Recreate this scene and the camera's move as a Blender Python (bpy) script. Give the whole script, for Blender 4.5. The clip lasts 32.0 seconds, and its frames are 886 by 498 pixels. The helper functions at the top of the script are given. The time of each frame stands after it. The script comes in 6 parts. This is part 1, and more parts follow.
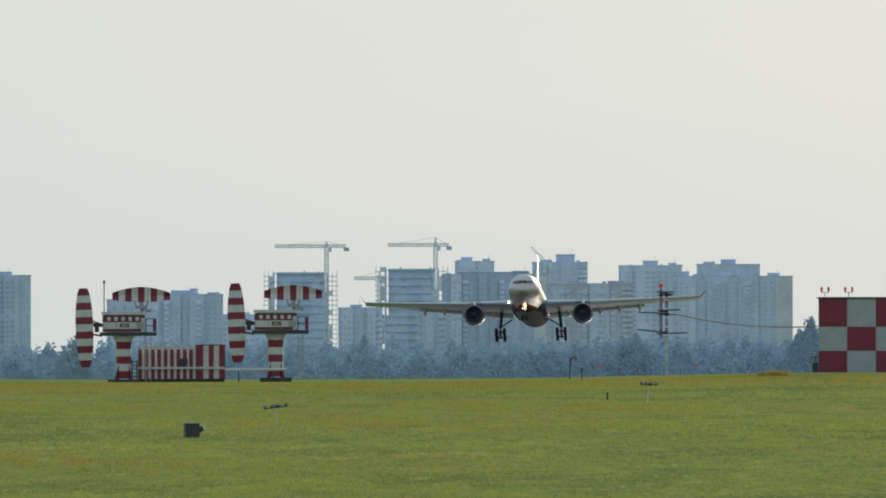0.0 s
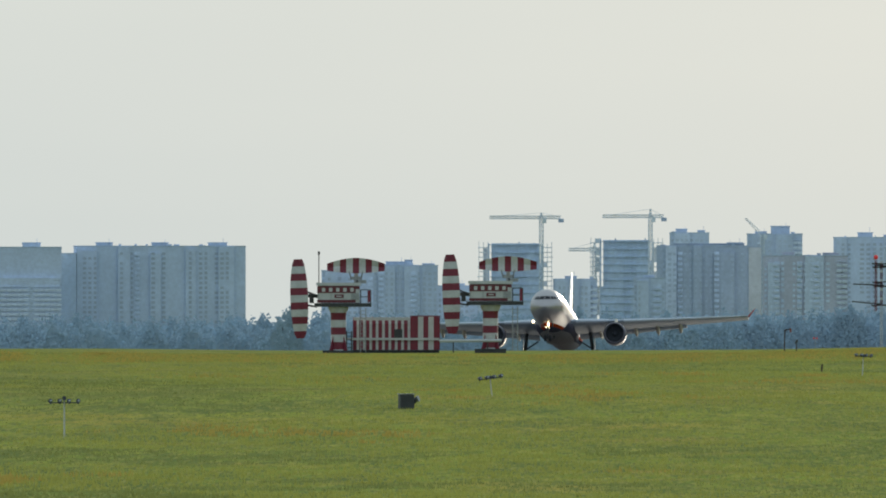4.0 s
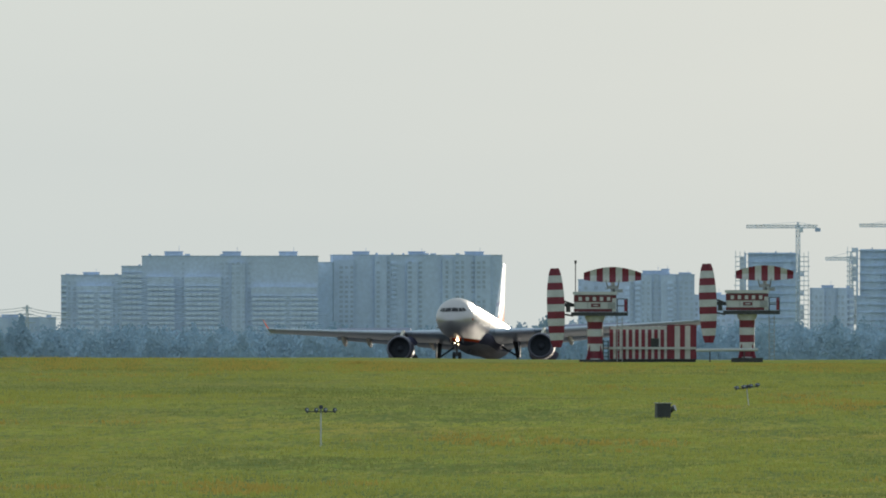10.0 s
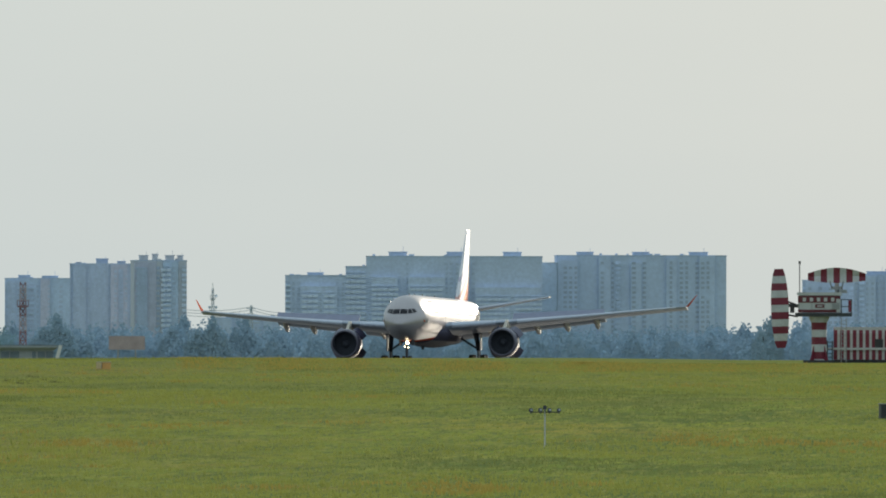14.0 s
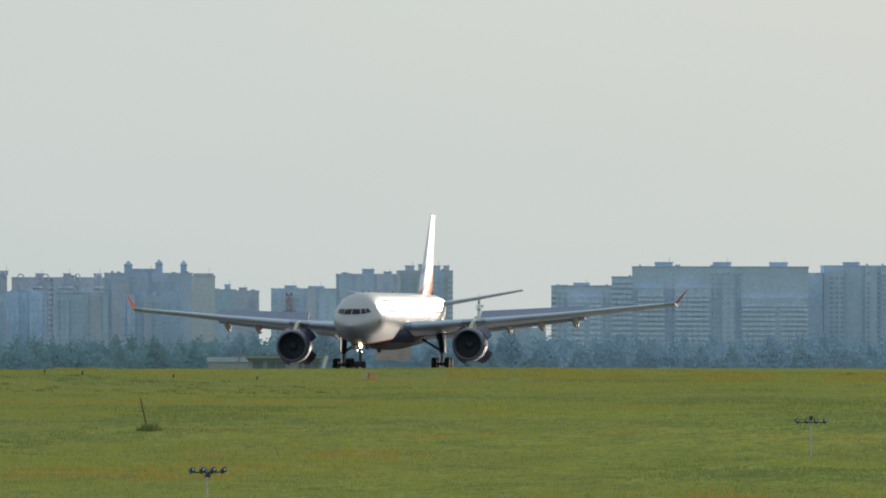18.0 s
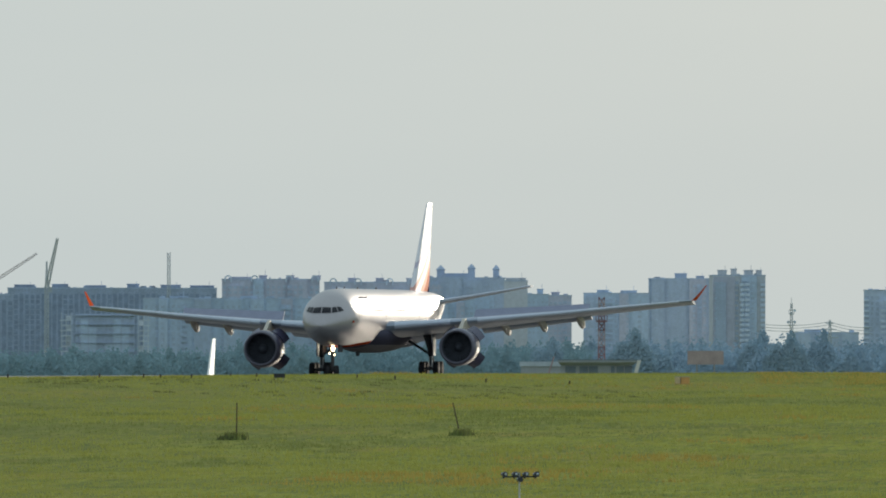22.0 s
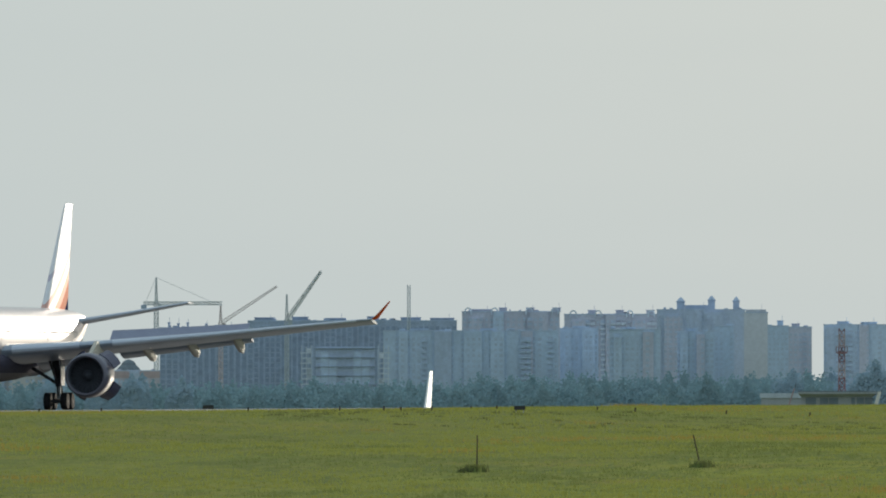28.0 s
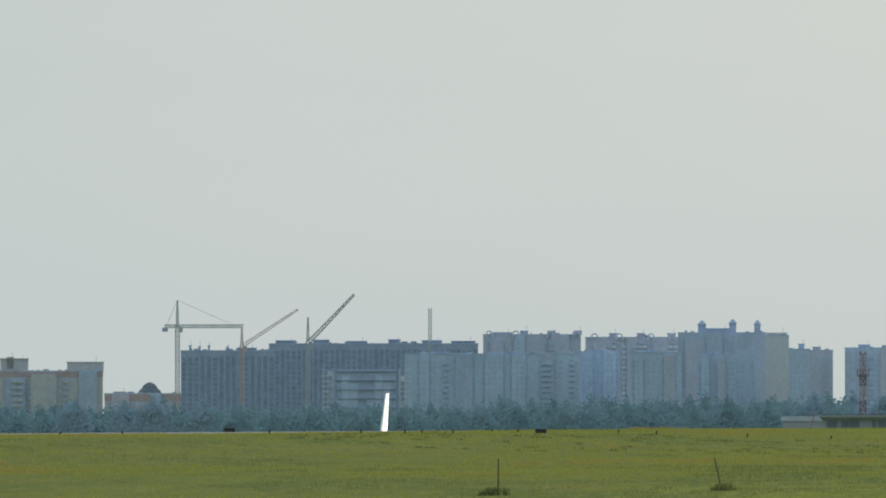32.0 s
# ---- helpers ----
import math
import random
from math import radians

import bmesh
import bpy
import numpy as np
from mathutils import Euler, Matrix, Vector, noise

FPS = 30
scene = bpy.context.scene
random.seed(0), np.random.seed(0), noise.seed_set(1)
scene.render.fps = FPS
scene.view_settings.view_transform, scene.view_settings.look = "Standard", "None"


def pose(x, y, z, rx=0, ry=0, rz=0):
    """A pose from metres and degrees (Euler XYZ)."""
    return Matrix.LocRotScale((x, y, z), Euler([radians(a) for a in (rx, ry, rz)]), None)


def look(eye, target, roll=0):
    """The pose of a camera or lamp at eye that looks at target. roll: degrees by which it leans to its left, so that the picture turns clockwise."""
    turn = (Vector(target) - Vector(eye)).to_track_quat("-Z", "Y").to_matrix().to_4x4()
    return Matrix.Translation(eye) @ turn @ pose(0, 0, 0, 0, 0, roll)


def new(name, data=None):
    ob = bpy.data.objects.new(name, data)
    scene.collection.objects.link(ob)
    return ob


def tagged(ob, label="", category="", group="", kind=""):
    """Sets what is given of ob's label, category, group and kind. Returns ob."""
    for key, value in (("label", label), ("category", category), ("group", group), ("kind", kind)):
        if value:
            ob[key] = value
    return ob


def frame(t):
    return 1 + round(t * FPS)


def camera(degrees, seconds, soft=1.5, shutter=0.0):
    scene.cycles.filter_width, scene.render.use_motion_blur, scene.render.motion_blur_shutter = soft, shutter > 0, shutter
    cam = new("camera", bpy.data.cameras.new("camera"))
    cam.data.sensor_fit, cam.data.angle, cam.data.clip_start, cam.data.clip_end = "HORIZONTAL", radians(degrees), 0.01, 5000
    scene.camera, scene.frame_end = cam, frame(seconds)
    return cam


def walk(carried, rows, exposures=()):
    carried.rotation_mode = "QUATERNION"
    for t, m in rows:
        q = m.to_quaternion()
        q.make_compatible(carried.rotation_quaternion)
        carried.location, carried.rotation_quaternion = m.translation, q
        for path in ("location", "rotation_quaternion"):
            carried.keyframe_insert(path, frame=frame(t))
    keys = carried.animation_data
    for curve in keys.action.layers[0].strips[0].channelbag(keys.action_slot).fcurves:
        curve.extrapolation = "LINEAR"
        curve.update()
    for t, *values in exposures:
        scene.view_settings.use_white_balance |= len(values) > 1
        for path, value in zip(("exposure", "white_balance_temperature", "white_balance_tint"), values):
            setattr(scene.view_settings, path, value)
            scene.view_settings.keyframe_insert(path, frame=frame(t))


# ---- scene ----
# A telephoto camera on a tripod at the edge of an airfield. Bearings are given in units of
# 1/32000 rad to the right of +Y, heights above the runway in metres.
F = 32000.0
EYE_Z = 1.64


def spot(u, d, z=0.0):
    """The place at bearing u, d metres from the tripod, at height z."""
    return Vector((d * math.sin(u / F), d * math.cos(u / F), z))


def height(v, d):
    """The height at which a thing d metres off stands v units above the horizon."""
    return EYE_Z + v * d / F


cam = camera(2.807, 32.0, soft=1.9)
PATH = [
    (0.0, -4.8, 202.7, -0.074), (0.5, -44.8, 194.9, -0.068), (1.0, -92.1, 187.1, -0.046), (1.5, -144.7, 179.5, -0.014), (2.0, -198.7, 173.0, 0.009), (2.5, -249.5, 167.1, 0.006),
    (3.0, -297.3, 161.2, 0.006), (3.5, -343.6, 156.3, 0.015), (4.0, -385.0, 152.0, 0.020), (4.5, -420.1, 148.5, 0.025), (6.5, -520.6, 162.7, 0.017), (7.0, -544.1, 167.7, 0.016),
    (7.5, -572.0, 171.4, 0.023), (8.0, -609.8, 173.1, 0.008), (8.5, -657.8, 172.4, -0.005), (9.0, -716.4, 170.5, 0.016), (9.5, -779.3, 168.6, 0.044), (10.0, -839.2, 167.8, 0.049),
    (10.5, -889.8, 168.9, 0.052), (11.0, -932.9, 170.4, 0.068), (11.5, -975.1, 172.4, 0.079), (12.0, -1022.9, 174.0, 0.074), (12.5, -1079.2, 174.3, 0.066), (13.0, -1136.4, 173.1, 0.073),
    (13.5, -1188.7, 170.3, 0.085), (14.0, -1235.8, 168.1, 0.093), (14.5, -1294.3, 165.6, 0.070), (15.0, -1364.7, 162.9, 0.039), (15.5, -1436.8, 159.3, 0.033), (17.5, -1638.7, 178.8, 0.050),
    (18.0, -1706.8, 185.7, 0.095), (18.5, -1785.2, 186.0, 0.148), (19.0, -1867.7, 184.7, 0.175), (19.5, -1937.7, 182.1, 0.150), (20.0, -2001.0, 182.2, 0.139), (20.5, -2056.4, 185.2, 0.159),
    (21.0, -2113.0, 187.9, 0.141), (21.5, -2181.8, 191.0, 0.093), (22.0, -2259.8, 192.8, 0.069), (22.5, -2336.6, 196.0, 0.068), (23.0, -2406.8, 199.4, 0.054), (23.5, -2469.1, 205.4, 0.049),
    (24.0, -2523.3, 212.6, 0.042), (24.5, -2570.3, 219.6, 0.013), (25.0, -2607.7, 225.9, -0.000), (25.5, -2635.4, 229.3, 0.011), (26.0, -2652.3, 232.8, -0.012), (26.5, -2661.4, 237.5, -0.057),
    (28.5, -2691.1, 254.3, -0.060), (29.0, -2699.4, 259.6, -0.054), (29.5, -2707.7, 264.9, -0.047), (30.0, -2716.2, 269.7, -0.026), (30.5, -2721.6, 274.3, -0.025), (31.0, -2724.7, 278.1, -0.020),
    (31.5, -2724.4, 283.6, -0.015), (32.0, -2721.9, 290.5, -0.041),
]
walk(cam, [(t, look((0, 0, EYE_Z), spot(u, 1000, height(e, 1000)), roll)) for t, u, e, roll in PATH],
     exposures=[(0.0, 0.06), (8.0, 0.02), (14.0, -0.01), (20.0, -0.07), (26.0, -0.09), (32.0, -0.09)])

# ---- light ----
SUN_AZ, SUN_EL = 14.0, 9.0
world = bpy.data.worlds.new("sky")
scene.world = world
world.use_nodes = True
wn = world.node_tree
sky = wn.nodes.new("ShaderNodeTexSky")
sky.sky_type = "NISHITA"
sky.sun_disc = False
sky.sun_elevation = radians(SUN_EL)
sky.sun_rotation = radians(SUN_AZ)
sky.air_density, sky.dust_density, sky.ozone_density = 1.0, 2.0, 2.0
wn.links.new(sky.outputs[0], wn.nodes["Background"].inputs[0])
wn.nodes["Background"].inputs[1].default_value = 0.0086
# a thin even veil of high cloud over the whole sky
veil = wn.nodes.new("ShaderNodeBackground")
wtc, wmp, wnz, wmx = (wn.nodes.new("ShaderNode" + k) for k in ("TexCoord", "Mapping", "TexNoise", "Mix"))
wmp.inputs["Scale"].default_value = (14, 14, 90)
wnz.inputs["Scale"].default_value, wnz.inputs["Detail"].default_value = 1.0, 3
wmx.data_type = "RGBA"
wmx.inputs[6].default_value, wmx.inputs[7].default_value = (0.408, 0.530, 0.588, 1), (0.472, 0.583, 0.620, 1)
wn.links.new(wtc.outputs["Generated"], wmp.inputs[0])
wn.links.new(wmp.outputs[0], wnz.inputs["Vector"])
wn.links.new(wnz.outputs["Fac"], wmx.inputs[0])
wn.links.new(wmx.outputs[2], veil.inputs[0])
veil.inputs[1].default_value = 1.0
both = wn.nodes.new("ShaderNodeAddShader")
wn.links.new(wn.nodes["Background"].outputs[0], both.inputs[0])
wn.links.new(veil.outputs[0], both.inputs[1])
wn.links.new(both.outputs[0], wn.nodes["World Output"].inputs["Surface"])
sun = new("sun", bpy.data.lights.new("sun", "SUN"))
sun.data.energy = 5.0
sun.data.angle = radians(0.6)
sun.data.color = (1.0, 0.90, 0.74)
sd = Vector((math.sin(radians(SUN_AZ)) * math.cos(radians(SUN_EL)), math.cos(radians(SUN_AZ)) * math.cos(radians(SUN_EL)), math.sin(radians(SUN_EL))))
sun.matrix_world = look(sd * 100, (0, 0, 0))

# ---- materials ----


def mat(name, color, rough=0.7, metal=0.0, vary=0.12, scale=1.0, fine=12.0, bump=0.0, per_object=0.0, spec=0.5, coat=0.0, glow=None):
    """A painted or natural surface: base colour varied at two scales, with a fine relief."""
    m = bpy.data.materials.new(name)
    m.use_nodes = True
    nt = m.node_tree
    b = nt.nodes["Principled BSDF"]
    b.inputs["Roughness"].default_value = rough
    b.inputs["Metallic"].default_value = metal
    b.inputs["Specular IOR Level"].default_value = spec
    b.inputs["Coat Weight"].default_value = coat
    b.inputs["Coat Roughness"].default_value = 0.12
    if glow:
        b.inputs["Emission Color"].default_value = (*glow[:3], 1)
        b.inputs["Emission Strength"].default_value = glow[3]
    tc = nt.nodes.new("ShaderNodeTexCoord")
    n1, n2 = nt.nodes.new("ShaderNodeTexNoise"), nt.nodes.new("ShaderNodeTexNoise")
    n1.inputs["Scale"].default_value, n2.inputs["Scale"].default_value = scale, scale * fine
    n1.inputs["Detail"].default_value = n2.inputs["Detail"].default_value = 4
    for n in (n1, n2):
        nt.links.new(tc.outputs["Object"], n.inputs["Vector"])
    mul = nt.nodes.new("ShaderNodeMath")
    mul.operation = "MULTIPLY"
    nt.links.new(n1.outputs["Fac"], mul.inputs[0])
    nt.links.new(n2.outputs["Fac"], mul.inputs[1])
    ramp = nt.nodes.new("ShaderNodeMapRange")
    ramp.inputs["From Min"].default_value, ramp.inputs["From Max"].default_value = 0.1, 0.4
    ramp.inputs["To Min"].default_value, ramp.inputs["To Max"].default_value = 1 - vary, 1 + vary
    nt.links.new(mul.outputs[0], ramp.inputs["Value"])
    hs = nt.nodes.new("ShaderNodeHueSaturation")
    hs.inputs["Color"].default_value = (*color, 1)
    last = ramp.outputs[0]
    if per_object:
        oi = nt.nodes.new("ShaderNodeObjectInfo")
        r2 = nt.nodes.new("ShaderNodeMapRange")
        r2.inputs["To Min"].default_value, r2.inputs["To Max"].default_value = 1 - per_object, 1 + per_object
        nt.links.new(oi.outputs["Random"], r2.inputs["Value"])
        m2 = nt.nodes.new("ShaderNodeMath")
        m2.operation = "MULTIPLY"
        nt.links.new(last, m2.inputs[0])
        nt.links.new(r2.outputs[0], m2.inputs[1])
        last = m2.outputs[0]
    nt.links.new(last, hs.inputs["Value"])
    nt.links.new(hs.outputs[0], b.inputs["Base Color"])
    if bump:
        bp = nt.nodes.new("ShaderNodeBump")
        bp.inputs["Strength"].default_value = bump
        bp.inputs["Distance"].default_value = 0.05
        nt.links.new(n2.outputs["Fac"], bp.inputs["Height"])
        nt.links.new(bp.outputs[0], b.inputs["Normal"])
    return m


def banded(name, c1, c2, axis, width, offset=0.0, rough=0.55, wear=0.2):
    """Two paints in bands across one axis of the thing, a little chipped and dirty."""
    m = mat(name, c1, rough, vary=wear, scale=1.5, fine=9)
    nt = m.node_tree
    hs = next(n for n in nt.nodes if n.type == "HUE_SAT")
    tc = next(n for n in nt.nodes if n.type == "TEX_COORD")
    sep = nt.nodes.new("ShaderNodeSeparateXYZ")
    nt.links.new(tc.outputs["Object"], sep.inputs[0])
    ad, md, gt = (nt.nodes.new("ShaderNodeMath") for _ in range(3))
    ad.operation, md.operation, gt.operation = "ADD", "FLOORED_MODULO", "GREATER_THAN"
    ad.inputs[1].default_value = offset
    md.inputs[1].default_value = 2 * width
    gt.inputs[1].default_value = width
    nt.links.new(sep.outputs[axis], ad.inputs[0])
    nt.links.new(ad.outputs[0], md.inputs[0])
    nt.links.new(md.outputs[0], gt.inputs[0])
    mix = nt.nodes.new("ShaderNodeMix")
    mix.data_type = "RGBA"
    mix.inputs[6].default_value, mix.inputs[7].default_value = (*c1, 1), (*c2, 1)
    nt.links.new(gt.outputs[0], mix.inputs[0])
    nt.links.new(mix.outputs[2], hs.inputs["Color"])
    return m


RED, WHITE = (0.18, 0.017, 0.038), (0.50, 0.505, 0.51)
M_RED = mat("red_paint", RED, 0.5, vary=0.2, scale=2)
M_WHITE = mat("white_paint", WHITE, 0.5, vary=0.12, scale=2)
M_DARK = mat("dark_steel", (0.05, 0.052, 0.055), 0.5, 0.4, vary=0.25, scale=3)
M_STEEL = mat("galvanised_steel", (0.32, 0.33, 0.34), 0.45, 0.7, vary=0.2, scale=3)
M_RUBBER = mat("tyre_rubber", (0.034, 0.034, 0.038), 0.9, vary=0.2, scale=3, spec=0.05)
M_ASPHALT = mat("runway_asphalt", (0.090, 0.090, 0.092), 0.52, vary=0.3, scale=0.05, fine=30, spec=0.4)

# ---- mesh helpers ----


def box(bm, x0, x1, y0, y1, z0, z1):
    vs = [bm.verts.new((x, y, z)) for x in (x0, x1) for y in (y0, y1) for z in (z0, z1)]
    for f in ((0, 1, 3, 2), (4, 6, 7, 5), (0, 4, 5, 1), (2, 3, 7, 6), (0, 2, 6, 4), (1, 5, 7, 3)):
        bm.faces.new([vs[i] for i in f])
    return bm


def rings(bm, loops, cap=True, closed=True):
    """A skin over loops of points, one after the other."""
    made = [[bm.verts.new(p) for p in lp] for lp in loops]
    n = len(made[0])
    for a, b in zip(made, made[1:]):
        for i in range(n if closed else n - 1):
            j = (i + 1) % n
            bm.faces.new((a[i], a[j], b[j], b[i]))
    if cap and closed:
        bm.faces.new(made[0][::-1])
        bm.faces.new(made[-1])
    return bm


def tube(bm, p0, p1, r0, r1=None, n=8):
    """A round bar from p0 to p1."""
    r1 = r0 if r1 is None else r1
    p0, p1 = Vector(p0), Vector(p1)
    d = (p1 - p0).normalized()
    a = d.orthogonal().normalized()
    b = d.cross(a)
    ang = [2 * math.pi * i / n for i in range(n)]
    return rings(bm, [[p + (a * math.cos(t) + b * math.sin(t)) * r for t in ang] for p, r in ((p0, r0), (p1, r1))])


def done(name, bm, material, smooth=False, sharp=35):
    bmesh.ops.recalc_face_normals(bm, faces=bm.faces)
    me = bpy.data.meshes.new(name)
    bm.to_mesh(me)
    bm.free()
    for mm in (material if isinstance(material, (list, tuple)) else [material]):
        me.materials.append(mm)
    if smooth:
        me.shade_smooth()
        me.set_sharp_from_angle(angle=radians(sharp))
    return me


def part(name, bm, material, parent, label="", at=None, smooth=False, sharp=35):
    """One mesh under a thing or under a part; bm is a bmesh or a mesh to share."""
    me = bm if isinstance(bm, bpy.types.Mesh) else done(name, bm, material, smooth, sharp)
    ob = new(name, me)
    ob.parent = parent
    if at is not None:
        ob.matrix_basis = at if isinstance(at, Matrix) else Matrix.Translation(at)
    if label:
        tagged(ob, label)
    return ob


def thing(name, m, label, category, group="", kind=""):
    ob = new(name)
    ob.empty_display_size = 0.3
    ob.matrix_basis = m if isinstance(m, Matrix) else Matrix.Translation(m)
    return tagged(ob, label, category, group, kind)


def B():
    return bmesh.new()


def facing(u, d, z, turn=0.0):
    """A pose at bearing u and distance d whose -Y side faces the tripod, turned by some degrees."""
    p = spot(u, d, z)
    return pose(p.x, p.y, p.z, 0, 0, -math.degrees(u / F) + turn)


# ---- ground ----
GAMMA = 3217.0 / F
RUNWAY_P = 302.2
HEAD = Vector((-math.sin(GAMMA), -math.cos(GAMMA), 0))
LEFT = Vector((math.cos(GAMMA), -math.sin(GAMMA), 0))
PROFILE = [(0, 0.0), (100, -0.4), (200, -1.5), (300, -2.5), (400, -2.95), (450, -2.98), (525, -2.86), (660, -2.14), (790, -1.03), (1000, -0.42), (1150, 0.05), (1300, 0.16), (1430, 0.20), (1600, 0.22), (2000, -0.1), (2400, -0.5), (3000, -4.0), (9000, -4.0)]
RUNWAY_Z = [(0, 0.05), (1390, 0.05), (1500, -0.20), (1900, -0.20), (2000, -0.40), (2114, -0.72), (2237, -1.22), (2365, -1.95), (2500, -2.85), (2700, -3.75), (3000, -4.40), (9000, -4.40)]


def soft(a, b, x):
    t = min(1.0, max(0.0, (x - a) / (b - a)))
    return t * t * (3 - 2 * t)


def runway_z(d):
    """The runway falls away gently in the distance."""
    return float(np.interp(d, [a for a, _ in RUNWAY_Z], [b for _, b in RUNWAY_Z]))


def ground_z(x, y):
    d = math.hypot(x, y)
    p = -x * math.cos(GAMMA) + y * math.sin(GAMMA)
    z = float(np.interp(d, [a for a, _ in PROFILE], [b for _, b in PROFILE]))
    u = math.atan2(x, y) * F
    z += 0.62 * soft(-100, 700, u) * soft(950, 1200, d) * (1 - soft(1500, 1900, d))
    # a low ridge along the runway's edge, then the flat of the strip
    crest = float(np.interp(u, [-3200, -2800, -2550, -2000, -1600, -1000, -800, -670, -300, 0], [0.35, 0.43, 0.51, 0.50, 0.54, 0.45, 0.27, 0.12, -0.05, -0.10]))
    z += (crest - z) * soft(166, 198, p) * soft(700, 900, d)
    z += (runway_z(d) - z) * soft(205, 262, p)
    z += (-7.6 - z) * soft(337, 385, p) * soft(600, 1200, d)
    return z


def make_ground():
    rad = [0.5, 20, 60, 100, 150, 200, 250, 300, 350, 400] + list(range(430, 1900, 20)) + list(range(1900, 3000, 60)) + list(range(3000, 5200, 200)) + [6000, 9000]
    ang = [radians(a) for a in (-180, -150, -120, -90, -60, -40, -25, -15, -10)] + [radians(-8 + 0.125 * i) for i in range(97)] + [radians(a) for a in (5, 7, 10, 15, 25, 40, 60, 90, 120, 150)]
    bm = B()
    rows = []
    for r in rad:
        row = []
        for a in ang:
            x, y = r * math.sin(a), r * math.cos(a)
            z = ground_z(x, y)
            if 450 < r < 1250:
                z += 0.05 * noise.noise((x * 0.03, y * 0.012, 3.1)) + 0.02 * noise.noise((x * 0.11, y * 0.03, 8.1))
            row.append(bm.verts.new((x, y, z)))
        rows.append(row)
    n = len(ang)
    for a, b in zip(rows, rows[1:]):
        for i in range(n):
            j = (i + 1) % n
            bm.faces.new((a[i], a[j], b[j], b[i]))
    bm.faces.new(rows[0])
    me = done("ground", bm, M_GRASS, True, 180)
    return tagged(new("ground", me), "mown airfield grass, green with dry yellow and rusty streaks", "grass", kind="structure")


def grass_material():
    m = bpy.data.materials.new("airfield_grass")
    m.use_nodes = True
    nt = m.node_tree
    b = nt.nodes["Principled BSDF"]
    b.inputs["Roughness"].default_value = 0.9
    b.inputs["Specular IOR Level"].default_value = 0.0
    tc = nt.nodes.new("ShaderNodeTexCoord")
    col = None

    def layer(sx, sy, detail, lo, hi, color, prev):
        mp = nt.nodes.new("ShaderNodeMapping")
        mp.inputs["Scale"].default_value = (sx, sy, 1)
        mp.inputs["Rotation"].default_value = (0, 0, -sy / sx * radians(3))
        nt.links.new(tc.outputs["Object"], mp.inputs[0])
        nz = nt.nodes.new("ShaderNodeTexNoise")
        nz.inputs["Scale"].default_value = 1.0
        nz.inputs["Detail"].default_value = detail
        nt.links.new(mp.outputs[0], nz.inputs["Vector"])
        rg = nt.nodes.new("ShaderNodeMapRange")
        rg.inputs["From Min"].default_value, rg.inputs["From Max"].default_value = lo, hi
        nt.links.new(nz.outputs["Fac"], rg.inputs["Value"])
        mx = nt.nodes.new("ShaderNodeMix")
        mx.data_type = "RGBA"
        nt.links.new(rg.outputs[0], mx.inputs[0])
        if isinstance(prev, tuple):
            mx.inputs[6].default_value = (*prev, 1)
        else:
            nt.links.new(prev, mx.inputs[6])
        mx.inputs[7].default_value = (*color, 1)
        return mx.outputs[2]

    col = layer(0.02, 0.005, 3, 0.35, 0.65, (0.300, 0.325, 0.064), (0.212, 0.272, 0.062))
    col = layer(0.09, 0.018, 5, 0.45, 0.66, (0.140, 0.180, 0.062), col)
    col = layer(0.06, 0.012, 5, 0.53, 0.68, (0.360, 0.285, 0.078), col)
    col = layer(0.30, 0.045, 5, 0.50, 0.64, (0.125, 0.165, 0.060), col)
    col = layer(0.12, 0.045, 5, 0.56, 0.74, (0.340, 0.262, 0.078), col)
    col = layer(0.80, 0.090, 5, 0.52, 0.70, (0.335, 0.335, 0.086), col)
    col = layer(1.6, 0.16, 4, 0.48, 0.64, (0.150, 0.190, 0.068), col)
    col = layer(5.0, 0.22, 3, 0.46, 0.70, (0.300, 0.285, 0.088), col)
    col = layer(9.0, 0.30, 3, 0.50, 0.72, (0.135, 0.165, 0.066), col)
    # the grass colour blends to a duller olive towards the west
    sep, rw, mw = (nt.nodes.new("ShaderNode" + k) for k in ("SeparateXYZ", "MapRange", "Mix"))
    nt.links.new(tc.outputs["Object"], sep.inputs[0])
    rw.inputs["From Min"].default_value, rw.inputs["From Max"].default_value = -15, -75
    rw.inputs["To Max"].default_value = 0.55
    nt.links.new(sep.outputs[0], rw.inputs["Value"])
    mw.data_type = "RGBA"
    mw.inputs[7].default_value = (0.185, 0.195, 0.082, 1)
    nt.links.new(rw.outputs[0], mw.inputs[0])
    nt.links.new(col, mw.inputs[6])
    nt.links.new(mw.outputs[2], b.inputs["Base Color"])
    return m


M_GRASS = grass_material()
make_ground()


def make_runway():
    c = Vector((-math.cos(GAMMA), math.sin(GAMMA), 0)) * RUNWAY_P
    bm = B()
    loops = []
    for s in [-4600 + 100 * i for i in range(56)]:
        p = c + HEAD * s
        p.z = runway_z(p.length) + 0.02
        loops.append([p + LEFT * 32 + Vector((0, 0, 0.02)), p + LEFT * 31.8 + Vector((0, 0, 0.06)), p + LEFT * -31.8 + Vector((0, 0, 0.06)), p + LEFT * -32 + Vector((0, 0, 0.02))])
    rings(bm, loops, cap=False, closed=False)
    tagged(new("runway", done("runway", bm, M_ASPHALT)), "long grey asphalt runway with worn surface", "runway", kind="structure")


make_runway()
